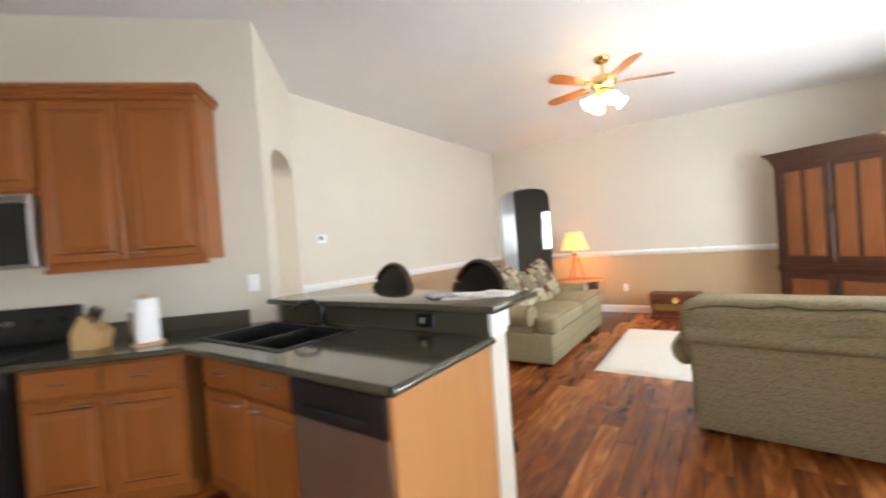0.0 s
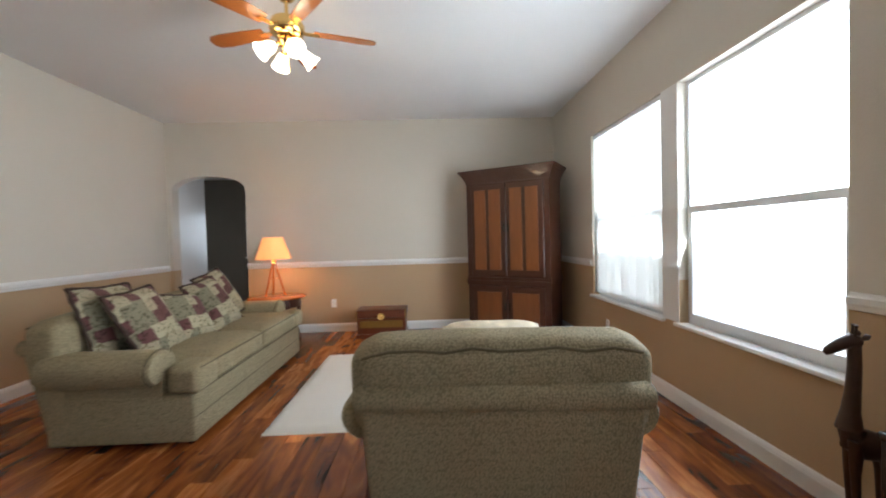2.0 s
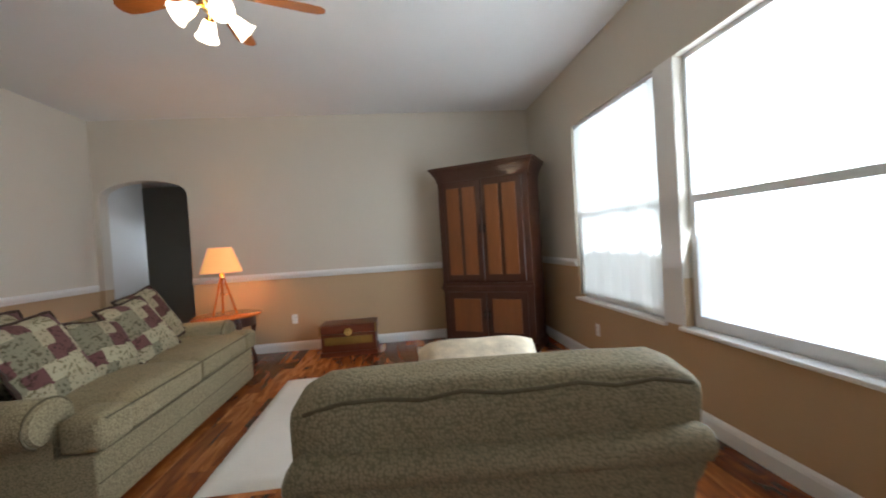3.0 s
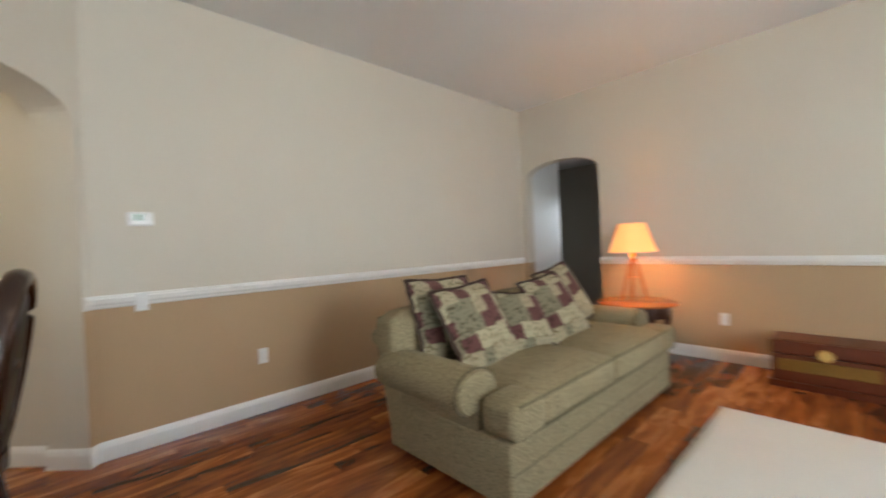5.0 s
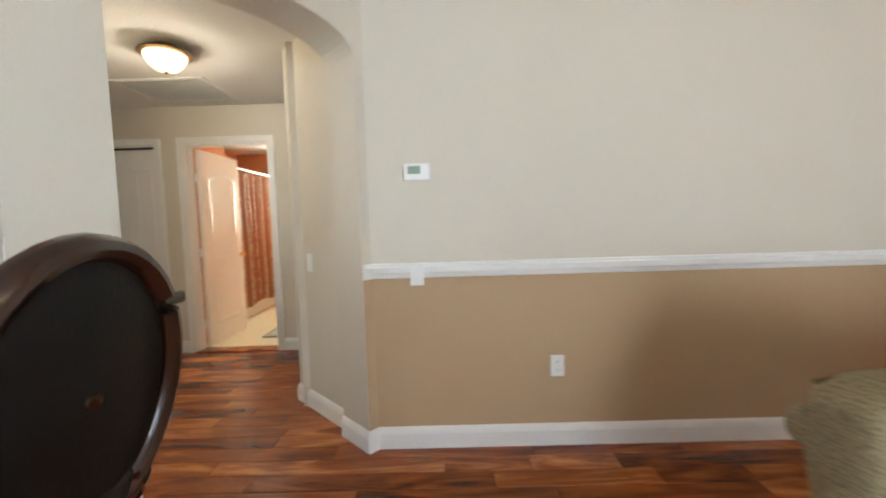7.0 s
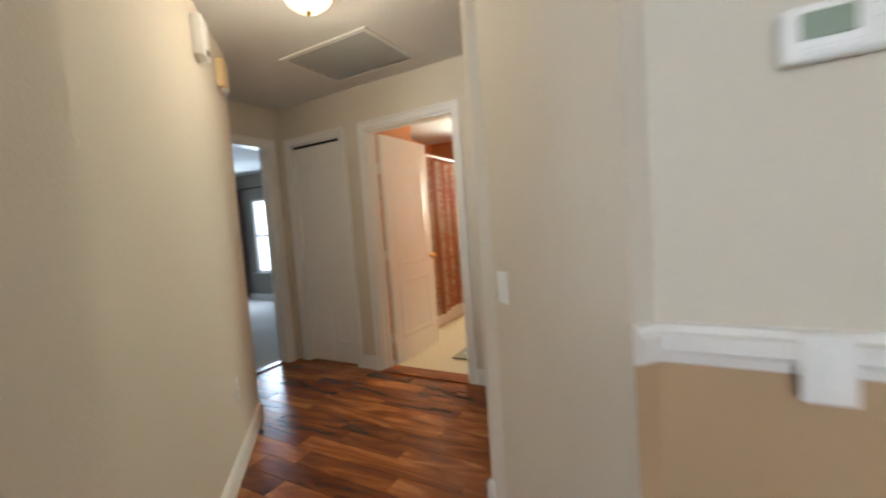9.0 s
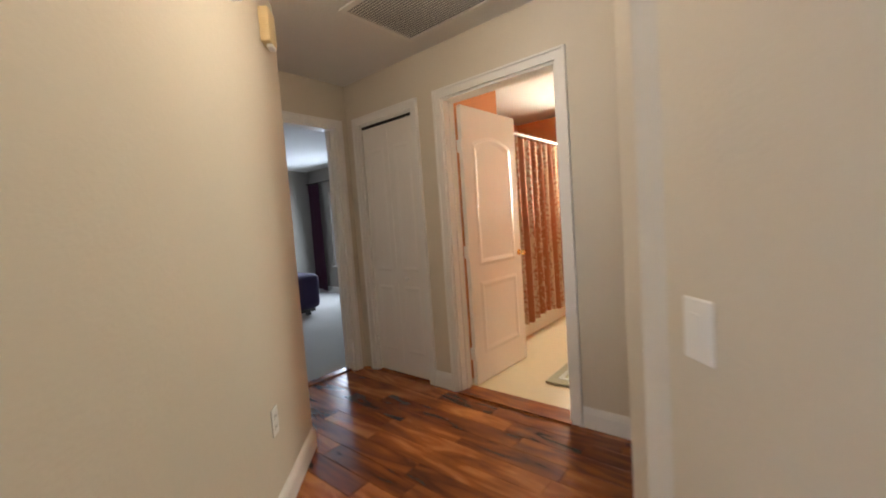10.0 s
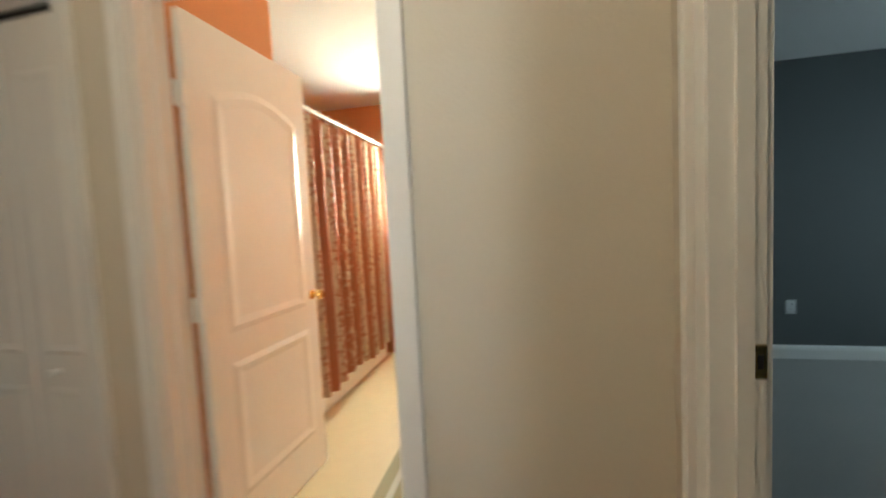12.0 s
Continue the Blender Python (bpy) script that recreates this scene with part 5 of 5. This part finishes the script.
# ---------------------------------------------------------------- armoire, side table, lamp, trunk
arm = thing("armoire", pose(0.66, 6.76, 0, 0, 0, -32.8), "tall dark cherry corner armoire with panelled doors", "armoire")
AW, AD = 1.14, 0.50
part("body", boxes((0, AW, 0.0, AD, 0.10, 2.08)), M_WALNUT, arm)
part("plinth", rbox(-0.025, AW + 0.025, -0.025, AD, 0.002, 0.10, 0.008, 2), M_WALNUT, arm)
crown = bmesh.new()
for i in range(7):
    o = 0.012 + 0.075 * (i / 6) ** 1.6
    box(crown, -o, AW + o, -o, AD, 2.05 + 0.025 * i, 2.075 + 0.025 * i)
part("crown", crown, M_WALNUT, arm, "deep stepped crown moulding")
part("waist_moulding", boxes((-0.022, AW + 0.022, -0.022, AD, 0.735, 0.76), (-0.012, AW + 0.012, -0.012, AD, 0.76, 0.80), (-0.012, AW + 0.012, -0.012, AD, 0.70, 0.735)), M_WALNUT, arm)
for x in (0.0, AW - 0.07):
    part("pilaster", rbox(x, x + 0.07, -0.012, 0.0, 0.80, 2.05, 0.006, 2), M_WALNUT, arm)
for d in (0, 1):
    x0, x1 = 0.075 + d * 0.498, 0.567 + d * 0.498
    up = part("door", rbox(x0, x1, -0.024, -0.002, 0.82, 2.03, 0.004, 1), M_WALNUT, arm)
    for k in (0, 1):
        a = x0 + 0.05 + k * 0.21
        part("panel", rbox(a, a + 0.165, -0.034, -0.0245, 0.90, 1.96, 0.008, 2), M_CHERRY, up, "orange-brown raised panel")
    lo = part("door", rbox(x0, x1, -0.024, -0.002, 0.13, 0.69, 0.004, 1), M_WALNUT, arm)
    part("panel", rbox(x0 + 0.07, x1 - 0.07, -0.034, -0.0245, 0.21, 0.61, 0.008, 2), M_CHERRY, lo, "orange-brown raised panel")
    for z, p in ((1.45, up), (0.42, lo)):
        hx = x1 - 0.025 if d == 0 else x0 + 0.025
        part("handle", boxes((hx - 0.012, hx + 0.012, -0.03, -0.0245, z - 0.05, z + 0.05), (hx - 0.005, hx + 0.005, -0.048, -0.03, z - 0.02, z + 0.02)), M_HARDWARE, p)

TBX, TBY = -1.93, 6.70
et = thing("end_table", pose(TBX, TBY, 0), "oval orange-brown wooden end table beside the sofa", "table")
part("tabletop", lathe([(0.0, 0.595), (0.36, 0.595), (0.375, 0.602), (0.375, 0.618), (0.36, 0.625), (0.0, 0.625)], 40), M_TABLEWOOD, et, "", True, Matrix.Diagonal((1.0, 1.0, 1, 1)))
part("apron", lathe([(0.28, 0.48), (0.31, 0.485), (0.31, 0.594), (0.28, 0.594)], 32), M_WALNUT, et, "", True)
for i in range(4):
    a = math.pi / 4 + i * math.pi / 2
    c, s = math.cos(a), math.sin(a)
    part("leg", tube([(0.29 * c, 0.29 * s, 0.594), (0.31 * c, 0.31 * s, 0.45), (0.26 * c, 0.26 * s, 0.2), (0.31 * c, 0.31 * s, 0.002)], [0.026, 0.03, 0.02, 0.024], 10), M_WALNUT, et, "", True)
part("shelf", lathe([(0.0, 0.16), (0.24, 0.16), (0.245, 0.168), (0.24, 0.176), (0.0, 0.176)], 32), M_TABLEWOOD, et, "", True)
LX, LY = -1.97, 6.74
lp = thing("table_lamp", pose(LX, LY, 0.626), "lit wooden tripod table lamp with a parchment shade", "lamp")
for i in range(3):
    a = math.pi / 2 + 0.5 + i * 2 * math.pi / 3
    c, s = math.cos(a), math.sin(a)
    lg = part("leg", tube([(0.015 * c, 0.015 * s, 0.45), (0.14 * c, 0.14 * s, 0.004)], [0.012, 0.014], 8), M_TABLEWOOD, lp, "wooden tripod leg", True)
    part("brace", tube([(0.075 * c, 0.075 * s, 0.235), (0, 0, 0.235)], 0.004, 6), M_BRASS, lp)
part("hub", lathe([(0.0, 0.42), (0.028, 0.425), (0.03, 0.46), (0.018, 0.48), (0.012, 0.53), (0.0, 0.535)], 16), M_BRASS, lp, "brass hub", True)
bms = lathe([(0.225, 0.495), (0.125, 0.785)], 40)
bmesh.ops.delete(bms, geom=[f for f in bms.faces if len(f.verts) > 4], context="FACES_ONLY")
bmesh.ops.solidify(bms, geom=list(bms.faces), thickness=0.003)
shd = part("shade", bms, M_SHADE, lp, "glowing parchment shade", True)
shd.visible_shadow = True
part("harp", tube([(0, 0, 0.53), (0.04, 0, 0.62), (0, 0, 0.77)], 0.003, 6), M_BRASS, lp)
bulb("lamp_bulb", (LX, LY, 0.626 + 0.60), 20, (1.0, 0.50, 0.18), 0.04)
tr = thing("trunk", pose(-0.555, 6.93, 0), "small red-brown wooden trunk with a gilt front band", "trunk")
part("body", rbox(-0.33, 0.33, -0.19, 0.19, 0.05, 0.27, 0.008, 2), M_TRUNKRED, tr)
part("lid", rbox(-0.345, 0.345, -0.205, 0.20, 0.275, 0.38, 0.014, 3), M_TRUNKRED, tr)
part("lid_panel", boxes((-0.30, 0.30, -0.16, 0.16, 0.3795, 0.384)), M_TRUNKRED, tr)
part("front_band", rbox(-0.29, 0.29, -0.197, -0.189, 0.14, 0.235, 0.003, 1), M_TRUNKGOLD, tr, "carved gilt band")
part("plinth", boxes((-0.345, 0.345, -0.205, -0.16, 0.002, 0.055), (-0.345, 0.345, 0.16, 0.205, 0.002, 0.055), (-0.345, -0.30, -0.16, 0.16, 0.002, 0.055), (0.30, 0.345, -0.16, 0.16, 0.002, 0.055)), M_TRUNKRED, tr)
part("lock_plate", lathe([(0.0, 0.010), (0.048, 0.008), (0.052, 0.0), (0.0, 0.0)], 24), M_BRASS, tr, "round brass lock plate", True, pose(0, -0.206, 0.295, 90))
for s in (-1, 1):
    part("corner_strap", boxes((s * 0.335 - 0.012, s * 0.335 + 0.012, -0.2085, -0.19, 0.27, 0.385)), M_BRONZE, tr)

# ---------------------------------------------------------------- ceiling fan
FX, FYY = -0.84, 4.21
fan = thing("ceiling_fan", pose(FX, FYY, 0), "brass ceiling fan with wooden blades and lit glass shades", "ceiling fan")
part("canopy", lathe([(0.0, 3.099), (0.075, 3.099), (0.072, 3.08), (0.05, 3.05), (0.02, 3.04), (0.0, 3.04)], 24), M_BRASS, fan, "", True)
part("downrod", tube([(0, 0, 3.05), (0, 0, 2.92)], 0.013, 10), M_BRASS, fan, "", True)
part("motor", lathe([(0.0, 2.93), (0.04, 2.925), (0.10, 2.905), (0.12, 2.87), (0.12, 2.83), (0.10, 2.80), (0.06, 2.785), (0.0, 2.785)], 32), M_BRASS, fan, "polished brass motor housing", True)
part("light_hub", lathe([(0.0, 2.785), (0.055, 2.78), (0.07, 2.755), (0.055, 2.72), (0.025, 2.70), (0.0, 2.695)], 24), M_BRASS, fan, "", True)
for i in range(5):
    R = pose(0, 0, 2.835, 0, 0, 20 + 72 * i)
    br = part("blade_iron", boxes((0.09, 0.22, -0.022, 0.022, -0.006, 0.0)), M_BRASS, fan, m=R)
    bmb = bmesh.new()
    out = [(0.18, -0.050), (0.30, -0.058), (0.52, -0.068), (0.60, -0.060), (0.63, -0.03), (0.635, 0.0), (0.63, 0.03), (0.60, 0.060), (0.52, 0.068), (0.30, 0.058), (0.18, 0.050)]
    va, vb_ = [bmb.verts.new((x, y, 0.001)) for x, y in out], [bmb.verts.new((x, y, 0.008)) for x, y in out]
    bmb.faces.new(va[::-1])
    bmb.faces.new(vb_)
    for k in range(len(out)):
        bmb.faces.new((va[k], va[(k + 1) % len(out)], vb_[(k + 1) % len(out)], vb_[k]))
    part("blade", bmb, M_TABLEWOOD, fan, "brown wooden blade", m=R @ pose(0, 0, 0, 11))
for i in range(4):
    R = pose(0, 0, 2.74, 0, 0, 35 + 90 * i) @ pose(0.055, 0, 0, 0, 128, 0)
    part("lamp_arm", lathe([(0.012, 0.0), (0.012, 0.04), (0.026, 0.045), (0.026, 0.065), (0.0, 0.066)], 12), M_BRASS, fan, "", True, R)
    bmg = lathe([(0.026, 0.05), (0.04, 0.08), (0.045, 0.11), (0.052, 0.14), (0.066, 0.165)], 20)
    gs = part("lamp_shade", bmg, M_BULBGLASS, fan, "glowing frosted tulip glass", True, R)
    gs.visible_shadow = False
part("pull_chain", tube([(0, 0, 2.695), (0, 0, 2.57)], 0.0025, 6), M_BRASS, fan)
part("pull_knob", lathe([(0.0, 2.545), (0.009, 2.55), (0.009, 2.562), (0.0, 2.57)], 10), M_BRASS, fan, "", True)
bulb("fan_bulb", (FX, FYY, 2.62), 9, (1.0, 0.74, 0.45), 0.09)

# ---------------------------------------------------------------- giraffe, nest of tables, books
gi = bmesh.new()
tube([(0, -0.085, 0.46), (0, -0.06, 0.475), (0, 0.0, 0.48), (0, 0.045, 0.50), (0, 0.062, 0.545), (0, 0.055, 0.62), (0, 0.045, 0.72), (0, 0.04, 0.82), (0, 0.04, 0.90), (0, 0.045, 0.94)], [0.030, 0.060, 0.066, 0.066, 0.054, 0.038, 0.031, 0.028, 0.026, 0.022], 16, gi)
tube([(0, 0.015, 0.925), (0, 0.05, 0.93), (0, 0.10, 0.905), (0, 0.145, 0.875), (0, 0.155, 0.865)], [0.022, 0.032, 0.027, 0.019, 0.010], 14, gi)
for s in (-1, 1):
    tube([(s * 0.014, 0.045, 0.945), (s * 0.017, 0.04, 0.985), (s * 0.018, 0.04, 1.0)], [0.007, 0.006, 0.009], 8, gi)
    tube([(s * 0.024, 0.025, 0.94), (s * 0.045, 0.012, 0.955), (s * 0.062, 0.005, 0.965)], [0.006, 0.014, 0.003], 8, gi)
    tube([(s * 0.034, 0.045, 0.50), (s * 0.036, 0.05, 0.36), (s * 0.034, 0.045, 0.22), (s * 0.034, 0.045, 0.02)], [0.034, 0.022, 0.017, 0.017], 10, gi)
    tube([(s * 0.036, -0.06, 0.48), (s * 0.04, -0.07, 0.36), (s * 0.036, -0.07, 0.22), (s * 0.036, -0.07, 0.02)], [0.036, 0.023, 0.017, 0.017], 10, gi)
tube([(0, -0.11, 0.48), (0, -0.13, 0.42), (0, -0.13, 0.32)], [0.010, 0.007, 0.009], 8, gi)
box(gi, -0.075, 0.075, -0.12, 0.10, 0.001, 0.025)
tagged(part("giraffe_figurine", gi, M_GIRAFFE, None, "", True, pose(1.87, 2.85, 0.0, 0, 0, 62) @ Matrix.Diagonal((0.82, 0.82, 0.94, 1))), "dark carved wooden giraffe standing on the floor", "figurine")


def nest_table(m, w, d, h):
    ob = thing("nesting_table", m, "dark glossy wooden nesting side table", "table", "nest of tables")
    part("tabletop", rbox(-w / 2, w / 2, -d / 2, d / 2, h - 0.025, h, 0.007, 2), M_ESPRESSO, ob)
    for ya in (-d / 2 + 0.015, d / 2 - 0.03):
        part("apron", boxes((-w / 2 + 0.02, w / 2 - 0.02, ya, ya + 0.015, h - 0.085, h - 0.026)), M_ESPRESSO, ob)
    for sx in (-1, 1):
        for sy in (-1, 1):
            part("leg", rbox(sx * (w / 2 - 0.022) - 0.017, sx * (w / 2 - 0.022) + 0.017, sy * (d / 2 - 0.022) - 0.017, sy * (d / 2 - 0.022) + 0.017, 0.001, h - 0.026, 0.005, 1), M_ESPRESSO, ob)
        part("rail", boxes((sx * (w / 2 - 0.022) - 0.01, sx * (w / 2 - 0.022) + 0.01, -d / 2 + 0.04, d / 2 - 0.04, 0.05, 0.07)), M_ESPRESSO, ob)
    return ob


nest_table(pose(1.835, 2.35, 0), 0.33, 0.58, 0.62)
nest_table(pose(1.82, 2.35, 0), 0.27, 0.47, 0.52)
nest_table(pose(1.805, 2.35, 0), 0.21, 0.36, 0.42)
z = 0.621
for i, (w, d, h, mm, r) in enumerate(((0.24, 0.17, 0.03, M_BOOKS, 4), (0.23, 0.16, 0.025, M_BOOKD, -6), (0.21, 0.15, 0.03, M_BOOKS, 9), (0.20, 0.15, 0.02, M_BOOKD, 2))):
    bk = thing("book", pose(1.80, 2.50, z, 0, 0, r), "pale hardback book in a stack" if mm is M_BOOKS else "dark hardback book in a stack", "book", "books on the table")
    part("cover", boxes((-w / 2, w / 2, -d / 2, d / 2, 0, 0.003), (-w / 2, w / 2, -d / 2, d / 2, h - 0.003, h), (w / 2 - 0.003, w / 2, -d / 2, d / 2, 0.003, h - 0.003)), mm, bk)
    part("pages", boxes((-w / 2 + 0.004, w / 2 - 0.004, -d / 2 + 0.004, d / 2 - 0.004, 0.0032, h - 0.0032)), M_PAPER, bk)
    z += h + 0.0005

# ---------------------------------------------------------------- bathroom


def folds(w, z0, z1, n, amp, seed):
    """Hanging cloth along x with soft folds."""
    bm = bmesh.new()
    nx, nz = n * 8, 16
    g = []
    for j in range(nz + 1):
        k = j / nz
        g.append([bm.verts.new((w * i / nx, amp * (0.6 + 0.5 * k) * math.sin(2 * math.pi * n * i / nx + 0.6 * math.sin(i * 0.11 + seed)) + 0.02 * k * noise.noise(Vector((i * 0.15, k * 2, seed))), z1 + (z0 - z1) * k + (0.02 * math.sin(i * 0.13) if j == nz else 0))) for i in range(nx + 1)])
    for j in range(nz):
        for i in range(nx):
            bm.faces.new((g[j][i], g[j + 1][i], g[j + 1][i + 1], g[j][i + 1]))
    bmesh.ops.solidify(bm, geom=list(bm.faces), thickness=0.003)
    return bm


sc = thing("shower_curtain", pose(-8.17, 0.30, 0), "copper patterned shower curtain hanging from a white rod", "shower curtain")
part("cloth", folds(1.62, 0.20, 2.02, 13, 0.032, 2), M_SHOWER, sc, "", True)
part("rod", tube([(-0.02, 0, 2.06), (1.80, 0, 2.06)], 0.013, 10), M_PLASTIC, sc, "", True)
for i in range(12):
    part("ring", tube([(0.06 + 0.135 * i + 0.0, 0.02 * math.cos(a), 2.055 + 0.028 * math.sin(a)) for a in [2 * math.pi * k / 12 for k in range(13)]], 0.003, 6), M_PLASTIC, sc)
tb = thing("bathtub", pose(-7.27, -0.08, 0), "white bathtub behind the shower curtain", "bathtub")
part("apron", rbox(-0.83, 0.83, 0.26, 0.30, 0.006, 0.42, 0.012, 2), M_PLASTIC, tb)
part("rim", boxes((-0.83, 0.83, 0.18, 0.259, 0.38, 0.42), (-0.83, 0.83, -0.33, -0.27, 0.38, 0.42)), M_PLASTIC, tb)
bmt2 = thing("bath_mat", pose(-6.36, 1.13, 0.005, 0, 0, 1), "grey-green bath mat on the vinyl floor", "bath mat")
part("surface", rbox(-0.42, 0.42, -0.25, 0.25, 0.0, 0.018, 0.008, 2), M_GREYMAT, bmt2)
part("border", boxes((-0.34, 0.34, -0.18, -0.15, 0.0178, 0.023), (-0.34, 0.34, 0.15, 0.18, 0.0178, 0.023), (-0.34, -0.31, -0.15, 0.15, 0.0178, 0.023), (0.31, 0.34, -0.15, 0.15, 0.0178, 0.023)), M_CARPET, bmt2)
# bedroom
bed = thing("bed", pose(-5.55, -3.85, 0.009), "bed under a dark purple quilt on grey carpet", "bed")
bmq = rbox(-1.08, 1.0, -0.80, 0.80, 0.10, 0.62, 0.10, 5)
bmesh.ops.subdivide_edges(bmq, edges=bmq.edges, cuts=3, use_grid_fill=True)
for v in bmq.verts:
    v.co += 0.03 * Vector((noise.noise(v.co * 3), noise.noise(v.co * 3 + Vector((5, 0, 0))), 0.6 * noise.noise(v.co * 3 + Vector((0, 9, 0)))))
part("quilt", bmq, M_PURPLE, bed, "", True)
part("base", boxes((-0.98, 0.95, -0.74, 0.74, 0.06, 0.30)), M_ESPRESSO, bed)
for sx in (-0.9, 0.88):
    for sy in (-0.66, 0.66):
        part("leg", boxes((sx - 0.03, sx + 0.03, sy - 0.03, sy + 0.03, 0.0, 0.06)), M_ESPRESSO, bed)
for y, w in ((-5.12, 0.42), (-3.45, 0.40)):
    cu = thing("curtain", pose(-7.82, y, 0, 0, 0, 90), "dark plum curtain beside the bedroom window", "curtain", "bedroom curtains")
    part("cloth", folds(w, 0.06, 2.2, 4, 0.035, y), M_PLUM, cu, "", True)
cr = thing("curtain_rod", pose(-7.82, 0, 0), "dark curtain rod over the bedroom window", "curtain rod")
part("rod", tube([(0, -5.15, 2.215), (0, -3.0, 2.215)], 0.012, 8), M_ESPRESSO, cr)
part("bracket", boxes((-0.08, 0.0, -3.92, -3.90, 2.205, 2.225)), M_ESPRESSO, cr)

# ---------------------------------------------------------------- floor boards
rows = []
rng = random.Random(7)
BW = 0.127
x = -5.58
while x < 2.02:
    if x + BW < -3.60:
        lo, hi = -0.69, 2.02 if x < -4.5 else 2.75
    else:
        lo, hi = -2.6, 7.26
    y = lo - rng.random() * 0.9
    while y < hi:
        L = rng.choice((0.45, 0.62, 0.80, 0.95, 1.10, 1.22))
        a, b = max(y, lo), min(y + L, hi)
        if b - a > 0.05:
            rows.append((x, a, b))
        y += L
    x += BW
x = -3.72
while x < 0.0:
    y = 7.262
    while y < 9.6:
        L = rng.choice((0.62, 0.80, 0.95, 1.22))
        rows.append((x, y, min(y + L, 9.6)))
        y += L
    x += BW
floor_ob = bpy.data.objects["floor"]


def board(bm, x0, x1, y0, y1):
    c, z0 = 0.0022, -0.021
    lowr = [bm.verts.new(p) for p in ((x0, y0, z0), (x1, y0, z0), (x1, y1, z0), (x0, y1, z0))]
    mid = [bm.verts.new(p) for p in ((x0, y0, -c), (x1, y0, -c), (x1, y1, -c), (x0, y1, -c))]
    top = [bm.verts.new(p) for p in ((x0 + c, y0 + c, 0), (x1 - c, y0 + c, 0), (x1 - c, y1 - c, 0), (x0 + c, y1 - c, 0))]
    bm.faces.new(top)
    for a, b in ((lowr, mid), (mid, top)):
        for i in range(4):
            bm.faces.new((a[i], a[(i + 1) % 4], b[(i + 1) % 4], b[i]))


def near(r):
    x, a, b = r
    m = (a + b) / 2
    return abs(x + 0.4) < 1.9 and 2.0 < m < 6.6 or x < -2.3 and -0.2 < m < 4.2


single = [r for r in rows if near(r)][:300]
chosen = set(single)
shared = {}
for x, a, b in single:
    key = round(b - a, 3)
    if key not in shared:
        bm = bmesh.new()
        board(bm, 0.0004, BW - 0.0004, 0.0004, key - 0.0004)
        me = bpy.data.meshes.new("plank")
        bm.to_mesh(me)
        bm.free()
        me.materials.append(M_PLANK)
        shared[key] = me
    o = new("plank", shared[key])
    o.parent = floor_ob
    o.location = (x, a, 0)
bm = bmesh.new()
for r in rows:
    if r not in chosen:
        board(bm, r[0] + 0.0004, r[0] + BW - 0.0004, r[1] + 0.0004, r[2] - 0.0004)
tagged(part("planks", bm, M_PLANKS, floor_ob), kind="stuff")
